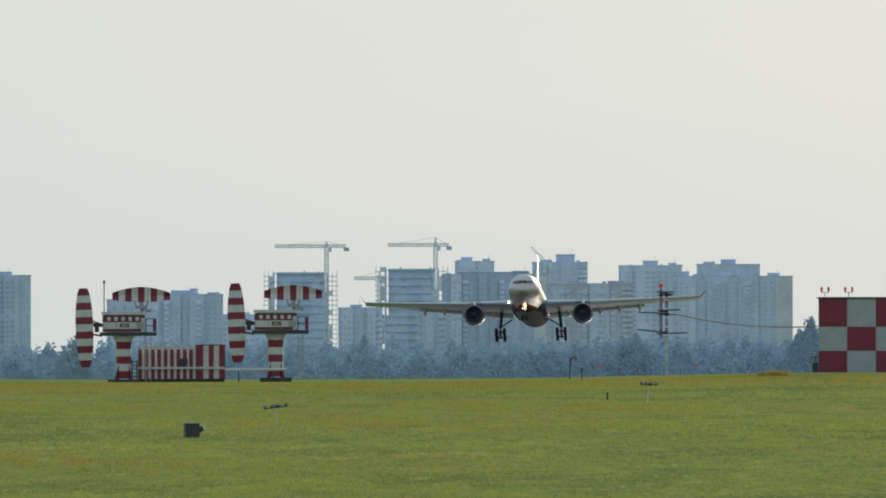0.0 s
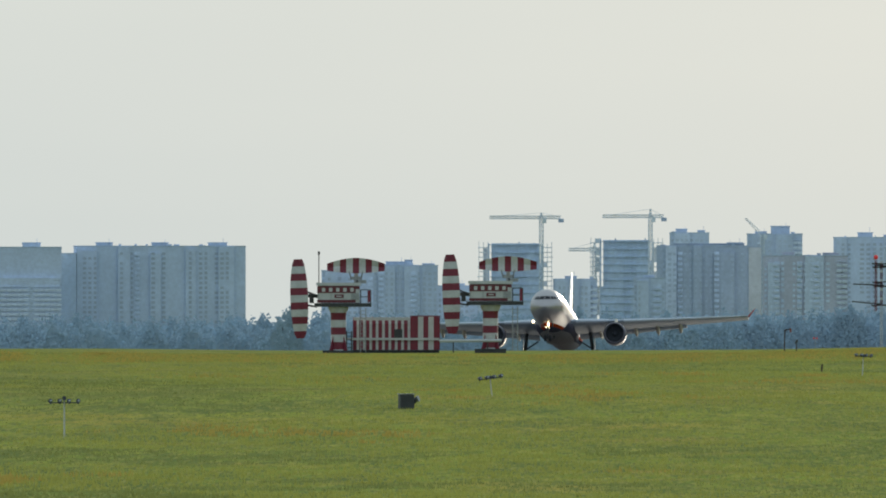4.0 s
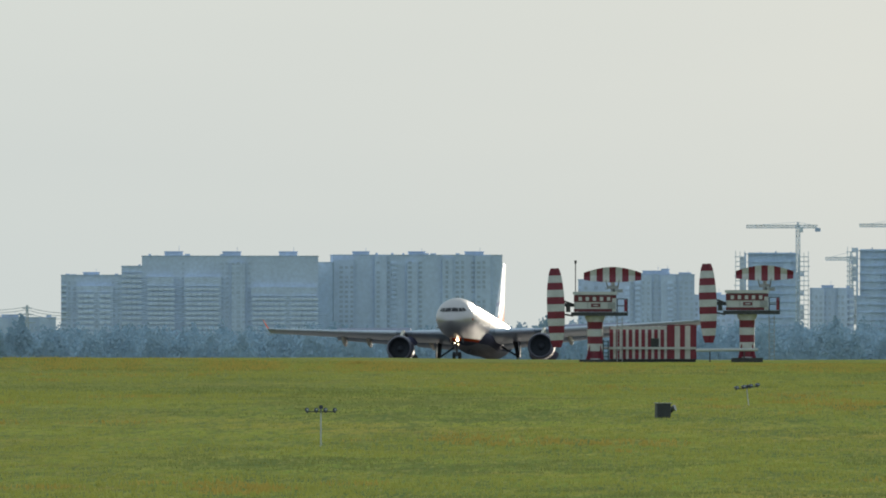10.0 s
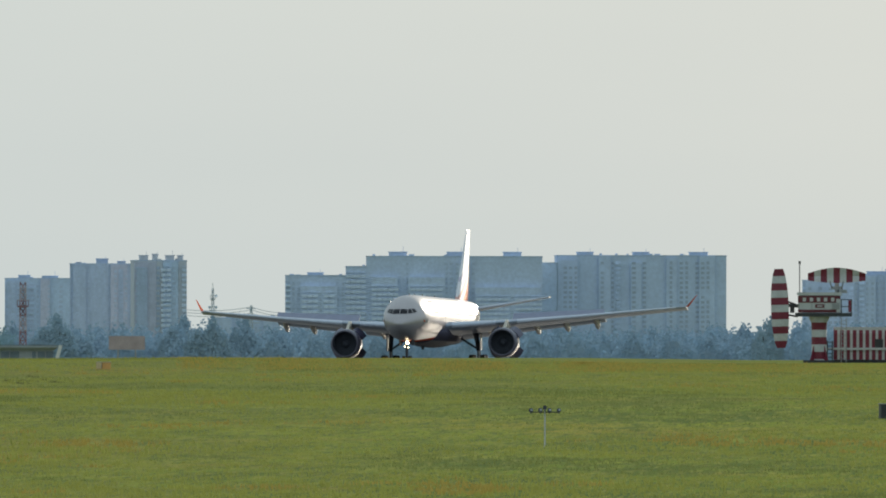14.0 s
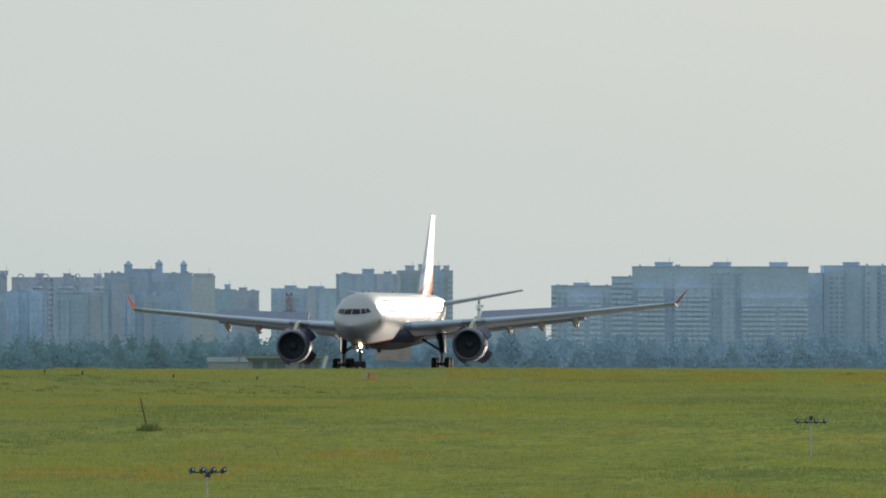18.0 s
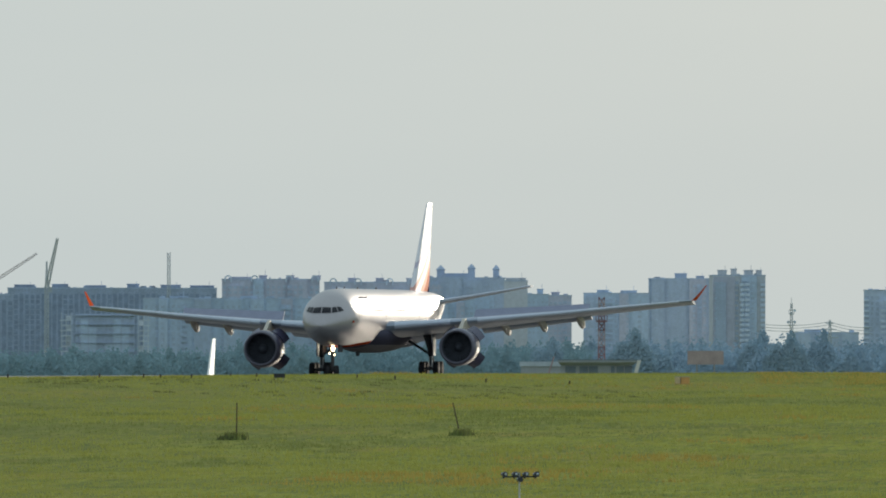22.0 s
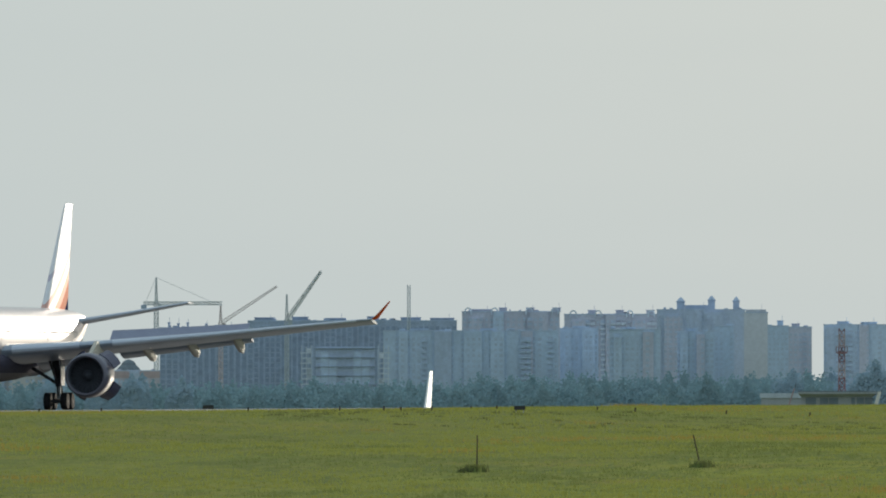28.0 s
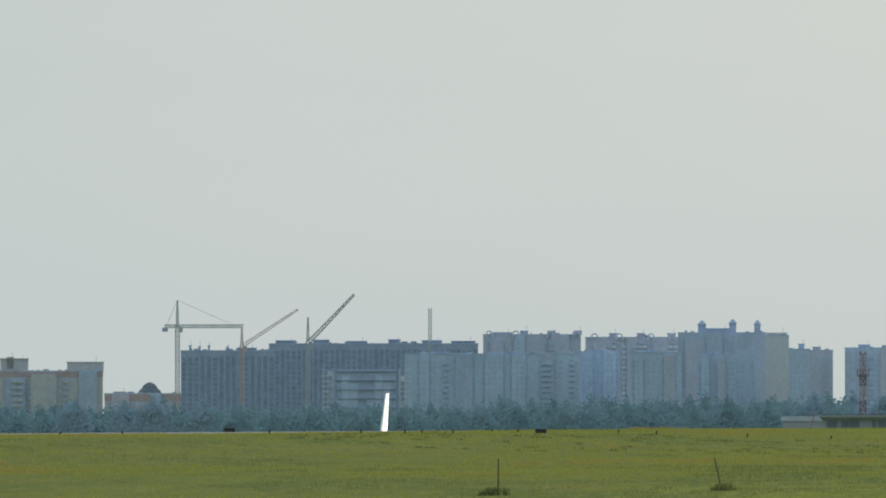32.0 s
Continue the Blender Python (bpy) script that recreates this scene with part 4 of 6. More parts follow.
            part("lettering", box(B(), -0.2, 0.2, -0.012, 0.012, -0.22, 0.22), M_SPOILER, body, "grey painted bar", at=pose(x, s * y, z, -s * 42))
        x = 25.6
        zc, r = body_at(x)
        part("emblem", box(B(), -0.14, 0.14, -0.02, 0.05, -0.1, 0.1), M_ORANGE, body, "small red emblem", at=pose(x, s * math.sqrt(r * r - (zc - 4.98) ** 2), 4.98, 0, 0, -s * 11))
    # antennas on the crown
    for x in (21.0, 17.0, 10.0, 0.0):
        bm = B()
        rings(bm, [[(x + 0.3, 0.03, 8.12), (x - 0.3, 0.03, 8.12), (x - 0.3, -0.03, 8.12), (x + 0.3, -0.03, 8.12)], [(x - 0.1, 0.02, 8.36), (x - 0.3, 0.02, 8.36), (x - 0.3, -0.02, 8.36), (x - 0.1, -0.02, 8.36)]])
        part("blade_antenna", bm, M_RUBBER, body)
    bm = B()
    tube(bm, (10, 0, 2.2), (10, 0, 1.75), 0.25, 0.15)
    part("belly_antenna", bm, M_DARK, body)
    spoilers, doors, gears, bogies = [], [], [], []
    for s in (1, -1):
        sts = []
        for y in (2.2, 5.5, 9.4, 13.5, 18.0, 23.0, 27.5, 29.5):
            xl, c, z, t = wing_at(y)
            sts.append((s * y, xl, c, z, t, c * 0.05 + 0.26))
        bm = B()
        lens(bm, sts, 24)
        wing = part("wing", bm, M_WINGGREY, jet, "grey swept wing with silver leading edge", smooth=True, sharp=50)
        bm = B()
        lens(bm, [(s * y, xl + 0.10, c * 0.11, z + 0.02, t * 0.52, 0.05) for y, xl, c, z, t in [(q, *wing_at(q)) for q in (3.4, 5.5, 8.2)]], 12)
        part("slat", bm, M_SLAT, wing, "pale leading-edge slat", smooth=True)
        bm = B()
        lens(bm, [(s * y, xl + 0.12, c * 0.13, z - 0.02, t * 0.6, 0.05) for y, xl, c, z, t in [(q, *wing_at(q)) for q in (10.6, 18, 23, 28.36)]], 12)
        part("slat", bm, M_SLAT, wing, "pale leading-edge slat", smooth=True)
        bm = B()
        xl, c, z, t = wing_at(29.5)
        loops = []
        for k in range(6):
            f = k / 5
            yy, zz = 29.5 + 1.0 * f, z + 1.45 * f ** 1.1
            cc = 2.5 * (1 - f) + 0.7 * f
            xx = xl - 2.4 * f
            th = 0.10 * (1 - 0.6 * f)
            loops.append([(xx, s * yy, zz), (xx - cc * 0.4, s * (yy + th * 0.6), zz - th * 0.3), (xx - cc, s * yy, zz), (xx - cc * 0.4, s * (yy - th * 0.6), zz + th * 0.3)])
        rings(bm, loops)
        part("winglet", bm, M_ORANGE, wing, "orange upswept winglet", smooth=True)
        # flaps, lowered
        for y0, y1 in ((3.2, 8.8), (9.8, 19.9)):
            bm = B()
            lens(bm, [(s * y, xl - c * 0.86, c * 0.22 + 0.2, z - c * 0.05 - 0.24, 0.28, c * 0.05 + 0.12) for y, xl, c, z, t in [(q, *wing_at(q)) for q in (y0, y1)]], 12)
            part("flap", bm, M_WINGGREY, wing, "lowered trailing-edge flap", smooth=True)
        for y in (6.6, 12.0, 15.4, 18.9):
            xl, c, z, t = wing_at(y)
            bm = B()
            x0, ln = xl - c * 0.55, c * 0.62 + 0.5
            loops = []
            for k, r in ((0, 0.05), (0.15, 0.28), (0.4, 0.44), (0.7, 0.46), (0.9, 0.30), (1.0, 0.06)):
                loops.append([(x0 - ln * k, s * y + 0.75 * r * math.cos(a), z - 0.34 - 0.62 * k - 0.45 * k * k + 1.3 * r * math.sin(a)) for a in [2 * math.pi * i / 10 for i in range(10)]])
            rings(bm, loops)
            part("flap_track_fairing", bm, M_CREAM, wing, "cream flap-track fairing", smooth=True)
        for i in range(6):
            y0, y1 = 9.3 + i * 1.76, 9.3 + i * 1.76 + 1.756
            ym = (y0 + y1) / 2
            a0, a1 = wing_at(y0), wing_at(y1)
            h0, h1 = Vector((a0[0] - a0[1] * 0.66, s * y0, a0[2] + 0.10)), Vector((a1[0] - a1[1] * 0.66, s * y1, a1[2] + 0.10))
            mid = (h0 + h1) / 2
            l0, l1 = a0[1] * 0.21, a1[1] * 0.21
            bm = B()
            q = [(h0 - mid), (h1 - mid), (h1 - mid) + Vector((-l1, 0, -0.10)), (h0 - mid) + Vector((-l0, 0, -0.10))]
            rings(bm, [[v + Vector((0, 0, 0.03)) for v in q], [v - Vector((0, 0, 0.03)) for v in q]])
            spoilers.append((part("spoiler", bm, M_SPOILER, wing, at=mid), mid, (h1 - h0).normalized() * s))
        # engine
        ey, ez, ex = s * 9.5, 2.52, 9.6
        bm = B()
        rings(bm, [nacelle_loop(r, x) for r, x in ((1.30, 0.0), (1.46, -0.35), (1.53, -1.2), (1.50, -2.5), (1.38, -3.8), (1.12, -5.2), (1.00, -5.2), (1.2, -3.8), (1.26, -0.8), (1.18, -0.2))], cap=False)
        eng = part("engine", bm, M_NAVY, jet, "navy turbofan engine nacelle", at=pose(ex, ey, ez), smooth=True, sharp=70)
        bm = B()
        rings(bm, [nacelle_loop(r, x) for r, x in ((1.20, -0.18), (1.26, 0.03), (1.31, 0.06), (1.37, -0.04), (1.43, -0.20))], cap=False)
        part("inlet_lip", bm, M_CHROME, eng, "polished metal inlet lip", smooth=True, sharp=80)
        bm = B()
        rings(bm, [nacelle_loop(r, x) for r, x in ((1.24, -1.3), (1.24, -1.36))])
        part("fan_disc", bm, M_FAN, eng)
        bm = B()
        rings(bm, [nacelle_loop(r, x) for r, x in ((1.255, -1.28), (1.19, -1.28), (1.175, -0.6), (1.175, -0.19), (1.195, -0.16), (1.22, -0.3), (1.255, -0.9), (1.255, -1.28))], cap=False)
        part("inlet_duct", bm, M_DUCT, eng, "matt grey inlet duct", smooth=True, sharp=60)
        bm = B()
        rings(bm, [[(-1.25 - q, 0.42, -0.05), (-1.12 - q, 1.42, -0.1), (-1.27 - q, 1.42, 0.1), (-1.28 - q, 0.42, 0.05)] for q in (0.0, 0.012)])
        blade = done("fan_blade", bm, M_FAN)
        for k in range(26):
            part("fan_blade", blade, None, eng, at=Matrix.Rotation(2 * math.pi * k / 26, 4, "X"))
        bm = B()
        rings(bm, [nacelle_loop(r, x, 14) for r, x in ((0.4, -1.2), (0.3, -0.95), (0.15, -0.75), (0.02, -0.68))])
        part("spinner", bm, M_FAN, eng, smooth=True, sharp=60)
        bm = B()
        rings(bm, [nacelle_loop(r, x, 18) for r, x in ((0.85, -4.6), (0.7, -5.6), (0.3, -6.3), (0.05, -6.7))])
        part("exhaust_cone", bm, M_STEEL, eng, smooth=True, sharp=60)
        xl, c, z, t = wing_at(9.4)
        bm = B()
        rings(bm, [[(0.2 - 1.4, w_, 1.42), (-0.2 - 1.4, -w_, 1.42), (-5.0, -w_, 1.0), (-5.0, w_, 1.0)] if k == 0 else [(-4.2, w_ * 0.8, z - ez + 0.25), (-4.6, -w_ * 0.8, z - ez + 0.25), (-8.6, -w_ * 0.8, z - ez - 0.35), (-8.6, w_ * 0.8, z - ez - 0.35)] for k, w_ in ((0, 0.22), (1, 0.22))])
        part("pylon", bm, M_CREAM, eng, "engine pylon")
        for k in range(4):
            a = math.pi / 4 + k * math.pi / 2
            bm = B()
            lp = []
            for x in (0.0, -0.6, -1.25):
                r = 1.74 - 0.16 * (-x)
                lp.append([Vector((x, r * math.sin(q), r * math.cos(q) - 1.74)) for q in [-0.52 + 0.26 * j for j in range(5)]] + [Vector((x, (r - 0.09) * math.sin(q), (r - 0.09) * math.cos(q) - 1.74)) for q in [0.52 - 0.26 * j for j in range(5)]])
            rings(bm, lp)
            base = Matrix.Translation((-3.1, 0, 0)) @ Matrix.Rotation(-a + math.pi / 2, 4, "X") @ Matrix.Translation((0, 0, 1.76))
            doors.append((part("reverser_door", bm, M_NAVY, eng, "pivoting thrust reverser door", at=base), base))
        # stabiliser
        bm = B()
        lens(bm, [(s * 0.6, -25.6, 6.0, 6.95, 0.55, 0.1), (s * 5.0, -28.6, 4.1, 7.68, 0.35, 0.08), (s * 9.6, -31.8, 2.3, 8.52, 0.2, 0.05)], 16)
        tail = part("tailplane", bm, M_WINGGREY, jet, smooth=True, sharp=50)
        bm = B()
        lens(bm, [(s * 1.0, -25.8, 0.7, 7.02, 0.36, 0.02), (s * 5.0, -28.55, 0.5, 7.69, 0.26, 0.02), (s * 9.6, -31.75, 0.35, 8.53, 0.16, 0.02)], 10)
        part("leading_edge", bm, M_SLAT, tail, "bright metal leading edge", smooth=True)
        # main gear
        gear = part("main_gear", tube(B(), (0.3, s * 4.98, 5.05), (0, s * 5.34, 1.7), 0.30, 0.26, 12), M_GEAR, jet, "main landing gear leg with four wheels", smooth=True)
        gears.append(gear)
        part("piston", tube(B(), (0, s * 5.34, 1.75), (0, s * 5.34, 0.55), 0.19, 0.19, 12), M_STEEL, gear, "bright shock-absorber piston", smooth=True)
        part("brace", tube(B(), (0.2, s * 3.2, 3.2), (0.05, s * 5.25, 1.9), 0.13, n=8), M_GEAR, gear)
        part("brace", tube(B(), (2.4, s * 5.0, 4.1), (0.1, s * 5.3, 1.8), 0.11, n=8), M_GEAR, gear)
        part("torque_link", rings(B(), [[(x_, s * 5.34 + q * 0.2, z_ + w_) for x_, z_, w_ in ((-0.2, 1.8, 0.0), (-0.65, 1.25, 0.0), (-0.2, 0.75, 0.0), (-0.28, 0.75, 0.1), (-0.5, 1.25, 0.0), (-0.28, 1.72, 0.0))] for q in (-1, 1)]), M_GEAR, gear)
        part("hose", tube(B(), (0.35, s * 5.2, 3.4), (0.3, s * 5.34, 0.9), 0.05, n=6), M_RUBBER, gear)
        part("gear_door", box(B(), -0.7, 0.8, s * 5.66 - 0.04, s * 5.66 + 0.04, 1.75, 3.9), M_NAVY, gear, "narrow dark gear door")
        bogie = part("bogie", tube(B(), (1.15, 0, 0), (-1.15, 0, 0), 0.2, n=10), M_GEAR, jet, "four-wheel bogie beam", at=(0, s * 5.34, 0.52))
        bogies.append((bogie, s))
        tm, rm = wheel_mesh(0.70, 0.52), rim_mesh(0.70, 0.52)
        for xx in (1.0, -1.0):
            part("axle", tube(B(), (xx, -0.7, 0), (xx, 0.7, 0), 0.12, n=8), M_GEAR, bogie)
            for yy in (-0.7, 0.7):
                part("tyre", tm, None, bogie, at=(xx, yy, -0.02))
                part("rim", rm, None, bogie, at=(xx, yy, -0.02))
        # wing-root landing light
        bm = B()
        bmesh.ops.create_icosphere(bm, subdivisions=2, radius=0.15)
        if s > 0:
            bm.free()
            continue
        part("landing_light", bm, M_LAMP, wing, "lit wing-root landing light", at=(9.15, s * 3.35, 4.62), smooth=True)
    # fin
    bm = B()
    loops = []
    for z, xl, c, t in ((7.6, -18.2, 11.4, 0.85), (8.4, -19.8, 9.8, 0.85), (12.0, -23.6, 6.7, 0.52), (16.3, -28.2, 3.5, 0.25), (16.75, -29.0, 3.0, 0.14)):
        lp = []
        for i in range(24):
            a = 2 * math.pi * i / 24
            k = (1 - math.cos(a)) / 2
            lp.append((xl - c * k, t * 1.3 * math.sqrt(k) * (1 - k) * math.copysign(1, math.sin(a)) if 0 < k < 1 else 0.0, z))
        loops.append(lp)
    rings(bm, loops)
    part("fin", bm, fin_paint(), jet, "tail fin with orange and navy sweep", smooth=True, sharp=60)
    # nose gear
    ng = part("nose_gear", tube(B(), (23.2, 0, 3.2), (23.5, 0, 0.4), 0.2, 0.15, 12), M_GEAR, jet, "nose landing gear with two wheels", smooth=True)
    part("brace", tube(B(), (25.2, 0, 3.0), (23.5, 0, 1.6), 0.08, n=8), M_GEAR, ng)
    part("axle", tube(B(), (23.5, -0.45, 0.33), (23.5, 0.45, 0.33), 0.09, n=8), M_GEAR, ng)
    tm, rm = wheel_mesh(0.53, 0.36), rim_mesh(0.53, 0.36)
    for s in (1, -1):
        part("tyre", tm, None, ng, at=(23.5, s * 0.38, 0.33))
        part("rim", rm, None, ng, at=(23.5, s * 0.38, 0.33))
        part("gear_door", box(B(), 22.2, 24.6, s * 0.75 - 0.03, s * 0.75 + 0.03, 2.1, 2.8), M_GEAR, ng)
    for y, z, r in ((0.10, 2.42, 0.20), (-0.22, 2.0, 0.06), (0.24, 1.85, 0.05)):
        bm = B()
        bmesh.ops.create_icosphere(bm, subdivisions=2, radius=r)
        part("taxi_light", bm, M_LAMP, ng, "lit taxi light", at=(23.75, y, z), smooth=True)
    return jet, spoilers, doors, gears, bogies


def fin_paint():
    m = mat("fin_livery", (0.78, 0.77, 0.80), 0.5, 0.0, vary=0.05, scale=0.4, spec=0.08)
    nt = m.node_tree
    hs = next(n for n in nt.nodes if n.type == "HUE_SAT")
    tc = next(n for n in nt.nodes if n.type == "TEX_COORD")
    wv = nt.nodes.new("ShaderNodeSeparateXYZ")
    nt.links.new(tc.outputs["Object"], wv.inputs[0])
    ad, ml = nt.nodes.new("ShaderNodeMath"), nt.nodes.new("ShaderNodeMath")
    ml.operation, ad.operation = "MULTIPLY_ADD", "ADD"
    ml.inputs[1].default_value, ml.inputs[2].default_value = 0.42, -0.6
    nt.links.new(wv.outputs[0], ml.inputs[0])
    nt.links.new(ml.outputs[0], ad.inputs[0])
    nt.links.new(wv.outputs[2], ad.inputs[1])
    rg = nt.nodes.new("ShaderNodeMapRange")
    rg.inputs["From Min"].default_value, rg.inputs["From Max"].default_value = -6, 6
    nt.links.new(ad.outputs[0], rg.inputs["Value"])
    cr = nt.nodes.new("ShaderNodeValToRGB")
    cr.color_ramp.interpolation = "CONSTANT"
    cr.color_ramp.elements[0].color = (0.030, 0.036, 0.085, 1)
    cr.color_ramp.elements[1].position = 0.165
    cr.color_ramp.elements[1].color = (0.62, 0.15, 0.06, 1)
    for p, c in ((0.275, (0.70, 0.33, 0.23, 1)), (0.35, (0.78, 0.77, 0.80, 1)), (0.415, (0.68, 0.40, 0.35, 1)), (0.455, (0.78, 0.77, 0.80, 1)), (0.54, (0.56, 0.52, 0.62, 1)), (0.57, (0.78, 0.77, 0.80, 1))):
        cr.color_ramp.elements.new(p).color = c
    nt.links.new(rg.outputs[0], cr.inputs[0])
    nt.links.new(cr.outputs[0], hs.inputs["Color"])
    # the sweep is matt film, the silver paint glossy
    gl = nt.nodes.new("ShaderNodeMapRange")
    gl.inputs["From Min"].default_value, gl.inputs["From Max"].default_value = 0.10, 0.60
    gl.inputs["To Min"].default_value, gl.inputs["To Max"].default_value = 0.0, 0.10
    sp = nt.nodes.new("ShaderNodeSeparateColor")
    nt.links.new(cr.outputs[0], sp.inputs[0])
    nt.links.new(sp.outputs[1], gl.inputs["Value"])
    nt.links.new(gl.outputs[0], nt.nodes["Principled BSDF"].inputs["Specular IOR Level"])
    ms = nt.nodes.new("ShaderNodeMapRange")
    ms.inputs["From Min"].default_value, ms.inputs["From Max"].default_value = 0.10, 0.60
    ms.inputs["To Max"].default_value = 0.7
    nt.links.new(sp.outputs[1], ms.inputs["Value"])
    nt.links.new(ms.outputs[0], nt.nodes["Principled BSDF"].inputs["Metallic"])
    return m


jet, spoilers, doors, gears, bogies = airliner()


def far_airliner():
    """A second, smaller airliner that taxis in the hollow beyond the runway; its fin stands above the rise."""
    jet2 = thing("airliner", pose(0, 2400, -7), "white narrow-body airliner taxiing beyond the rise, tail fin catching the sun", "airplane")
    bm = B()
    n = 16
    st = [(22, 3.3, 0.1), (20.5, 3.5, 1.1), (18, 3.75, 1.75), (15, 3.9, 1.97), (-2, 3.9, 1.97), (-8, 4.2, 1.6), (-13, 4.7, 0.8), (-15.5, 4.9, 0.3)]
    rings(bm, [[(x, r * math.cos(2 * math.pi * i / n), zc + r * math.sin(2 * math.pi * i / n)) for i in range(n)] for x, zc, r in st])
    part("fuselage", bm, M_SILVER, jet2, smooth=True, sharp=60)
    bm = B()
    loops = []
    for z, xl, c, t in ((5.3, -7.4, 5.8, 0.42), (8.5, -10.0, 4.2, 0.34), (11.76, -12.6, 2.5, 0.22)):
        loops.append([(xl - c * k, sg * t * 1.3 * math.sqrt(k) * (1 - k), z) for k, sg in ((0, 0), (0.03, 1), (0.1, 1), (0.35, 1), (0.7, 1), (1, 0), (0.7, -1), (0.35, -1), (0.1, -1), (0.03, -1))])
    rings(bm, loops)
    part("fin", bm, M_FIN2, jet2, smooth=True, sharp=60)
    for s in (1, -1):
        bm = B()
        lens(bm, [(s * 1.5, 6.5, 6.0, 2.9, 0.8, 0.2), (s * 17, -1.5, 1.6, 4.2, 0.2, 0.05)], 12)
        part("wing", bm, M_WINGGREY, jet2, smooth=True)
        bm = B()
        lens(bm, [(s * 0.6, -9.5, 3.2, 4.9, 0.3, 0.05), (s * 6.2, -12.6, 1.4, 5.4, 0.15, 0.02)], 12)
        part("tailplane", bm, M_WINGGREY, jet2, smooth=True)
        bm = B()
        rings(bm, [[(x, s * 5.7 + r * math.cos(2 * math.pi * i / 14), 1.6 + r * math.sin(2 * math.pi * i / 14)) for i in range(14)] for x, r in ((8.5, 0.9), (7.5, 1.05), (5, 0.9), (4, 0.6))])
        part("engine", bm, M_WINGGREY, jet2, smooth=True)
        part("main_gear", tube(B(), (0, s * 3.8, 3), (0, s * 3.8, 0.5), 0.15), M_DARK, jet2)
        tm = wheel_mesh(0.55, 0.4)
        for yy in (-0.45, 0.45):
            part("tyre", tm, None, jet2, at=(0, s * 3.8 + yy, 0.55))
    part("nose_gear", tube(B(), (13, 0, 2.4), (13, 0, 0.35), 0.1), M_DARK, jet2)
    part("tyre", wheel_mesh(0.4, 0.5), None, jet2, at=(13, 0, 0.4))
    return jet2


M_FIN2 = mat("fin_white_gloss", (0.93, 0.93, 0.93), 0.5, 0.9, vary=0.03, scale=0.5)
jet2 = far_airliner()
# ---- radar site ----
RD = 1430.0
M_BANDZ = banded("red_white_bands_upright", RED, WHITE, 2, 0.569, 3.13)
M_BANDX = banded("red_white_bands_across", RED, WHITE, 0, 0.507, 2.28)
M_BANDCOL = banded("red_white_column", RED, WHITE, 2, 0.58, 0.92)


M_MAROON = mat("maroon_paint", (0.13, 0.022, 0.032), 0.55, vary=0.2, scale=2)


def radar(u, lift, swing):
    """A precision approach radar: column, cabin, an upright reflector at its side and a flat one on top."""
    k = RD / F
    p = spot(u, RD)
    zg = height(-30.0, RD) + lift
    t = thing("approach_radar", facing(u, RD, zg - 0.05), "red and white approach radar with two striped reflectors on a column", "radar", "approach radars on the grass")
    part("plinth", box(B(), -1.25, 1.25, -0.9, 0.9, -0.5, 0.16), M_DARK, t, "low dark plinth")
    bm = B()
    rings(bm, [[(r * math.cos(2 * math.pi * i / 18), r * math.sin(2 * math.pi * i / 18), z) for i in range(18)] for r, z in ((0.60, 0.16), (0.60, 2.6), (0.62, 3.1), (0.80, 3.45), (0.80, 3.6))])
    part("column", bm, M_BANDCOL, t, "red and white banded column", smooth=True)
    for a in range(4):
        q = math.pi / 4 + a * math.pi / 2
        bm = B()
        c, s = math.cos(q), math.sin(q)
        rings(bm, [[(0.55 * c + s * 0.03, 0.55 * s - c * 0.03, 0.16), (1.0 * c + s * 0.03, 1.0 * s - c * 0.03, 0.16), (0.55 * c + s * 0.03, 0.55 * s - c * 0.03, 1.4)], [(0.55 * c - s * 0.03, 0.55 * s + c * 0.03, 0.16), (1.0 * c - s * 0.03, 1.0 * s + c * 0.03, 0.16), (0.55 * c - s * 0.03, 0.55 * s + c * 0.03, 1.4)]])
        part("stiffener", bm, M_RED, t)
    # cabin
    bm = B()
    box(bm, -1.65, 1.65, -1.0, 1.0, 3.92, 5.28)
    bmesh.ops.bevel(bm, geom=bm.edges[:], offset=0.06, segments=1, affect="EDGES")
    cab = part("cabin", bm, M_WHITE, t, "white equipment cabin with maroon bands")
    part("band", box(B(), -1.68, 1.68, -1.03, -1.005, 3.93, 4.16), M_MAROON, cab, "maroon band along the foot")
    part("band", box(B(), -1.68, 1.68, -1.03, -1.005, 4.70, 5.24), M_MAROON, cab, "maroon band with white marks")
    for i in range(5):
        part("mark", box(B(), -1.30 + i * 0.56, -1.04 + i * 0.56, -1.045, -1.032, 4.80, 5.10), M_WHITE, cab, "white painted mark")
    part("emblem", box(B(), -0.32, 0.42, -1.025, -1.006, 4.30, 4.58), M_MAROON, cab, "small maroon emblem plate")
    part("emblem_field", box(B(), -0.16, 0.26, -1.036, -1.028, 4.40, 4.48), M_WHITE, cab)
    part("side_case", box(B(), 1.0, 1.62, -1.12, -1.032, 4.18, 4.68), M_STEEL, cab, "grey case on the cabin front")
    part("roof", box(B(), -1.75, 1.75, -1.1, 1.1, 5.284, 5.52), M_WHITE, cab)
    part("corner_panel", box(B(), 1.36, 1.67, -1.06, -1.034, 3.95, 5.0), M_WHITE, cab, "white corner panel")
    for i in range(4):
        part("rivet_strip", box(B(), -1.6 + i * 1.0, -1.56 + i * 1.0, -1.05, -1.034, 4.17, 4.69), M_STEEL, cab)
    part("floor_frame", box(B(), -1.9, 2.6, -1.15, 1.15, 3.605, 3.9), M_DARK, cab, "dark steel floor frame")
    # balcony with ladder
    bm = B()
    for x in (1.75, 2.55):
        for y in (-1.1, 1.1):
            tube(bm, (x, y, 3.9), (x, y, 4.95), 0.04, n=6)
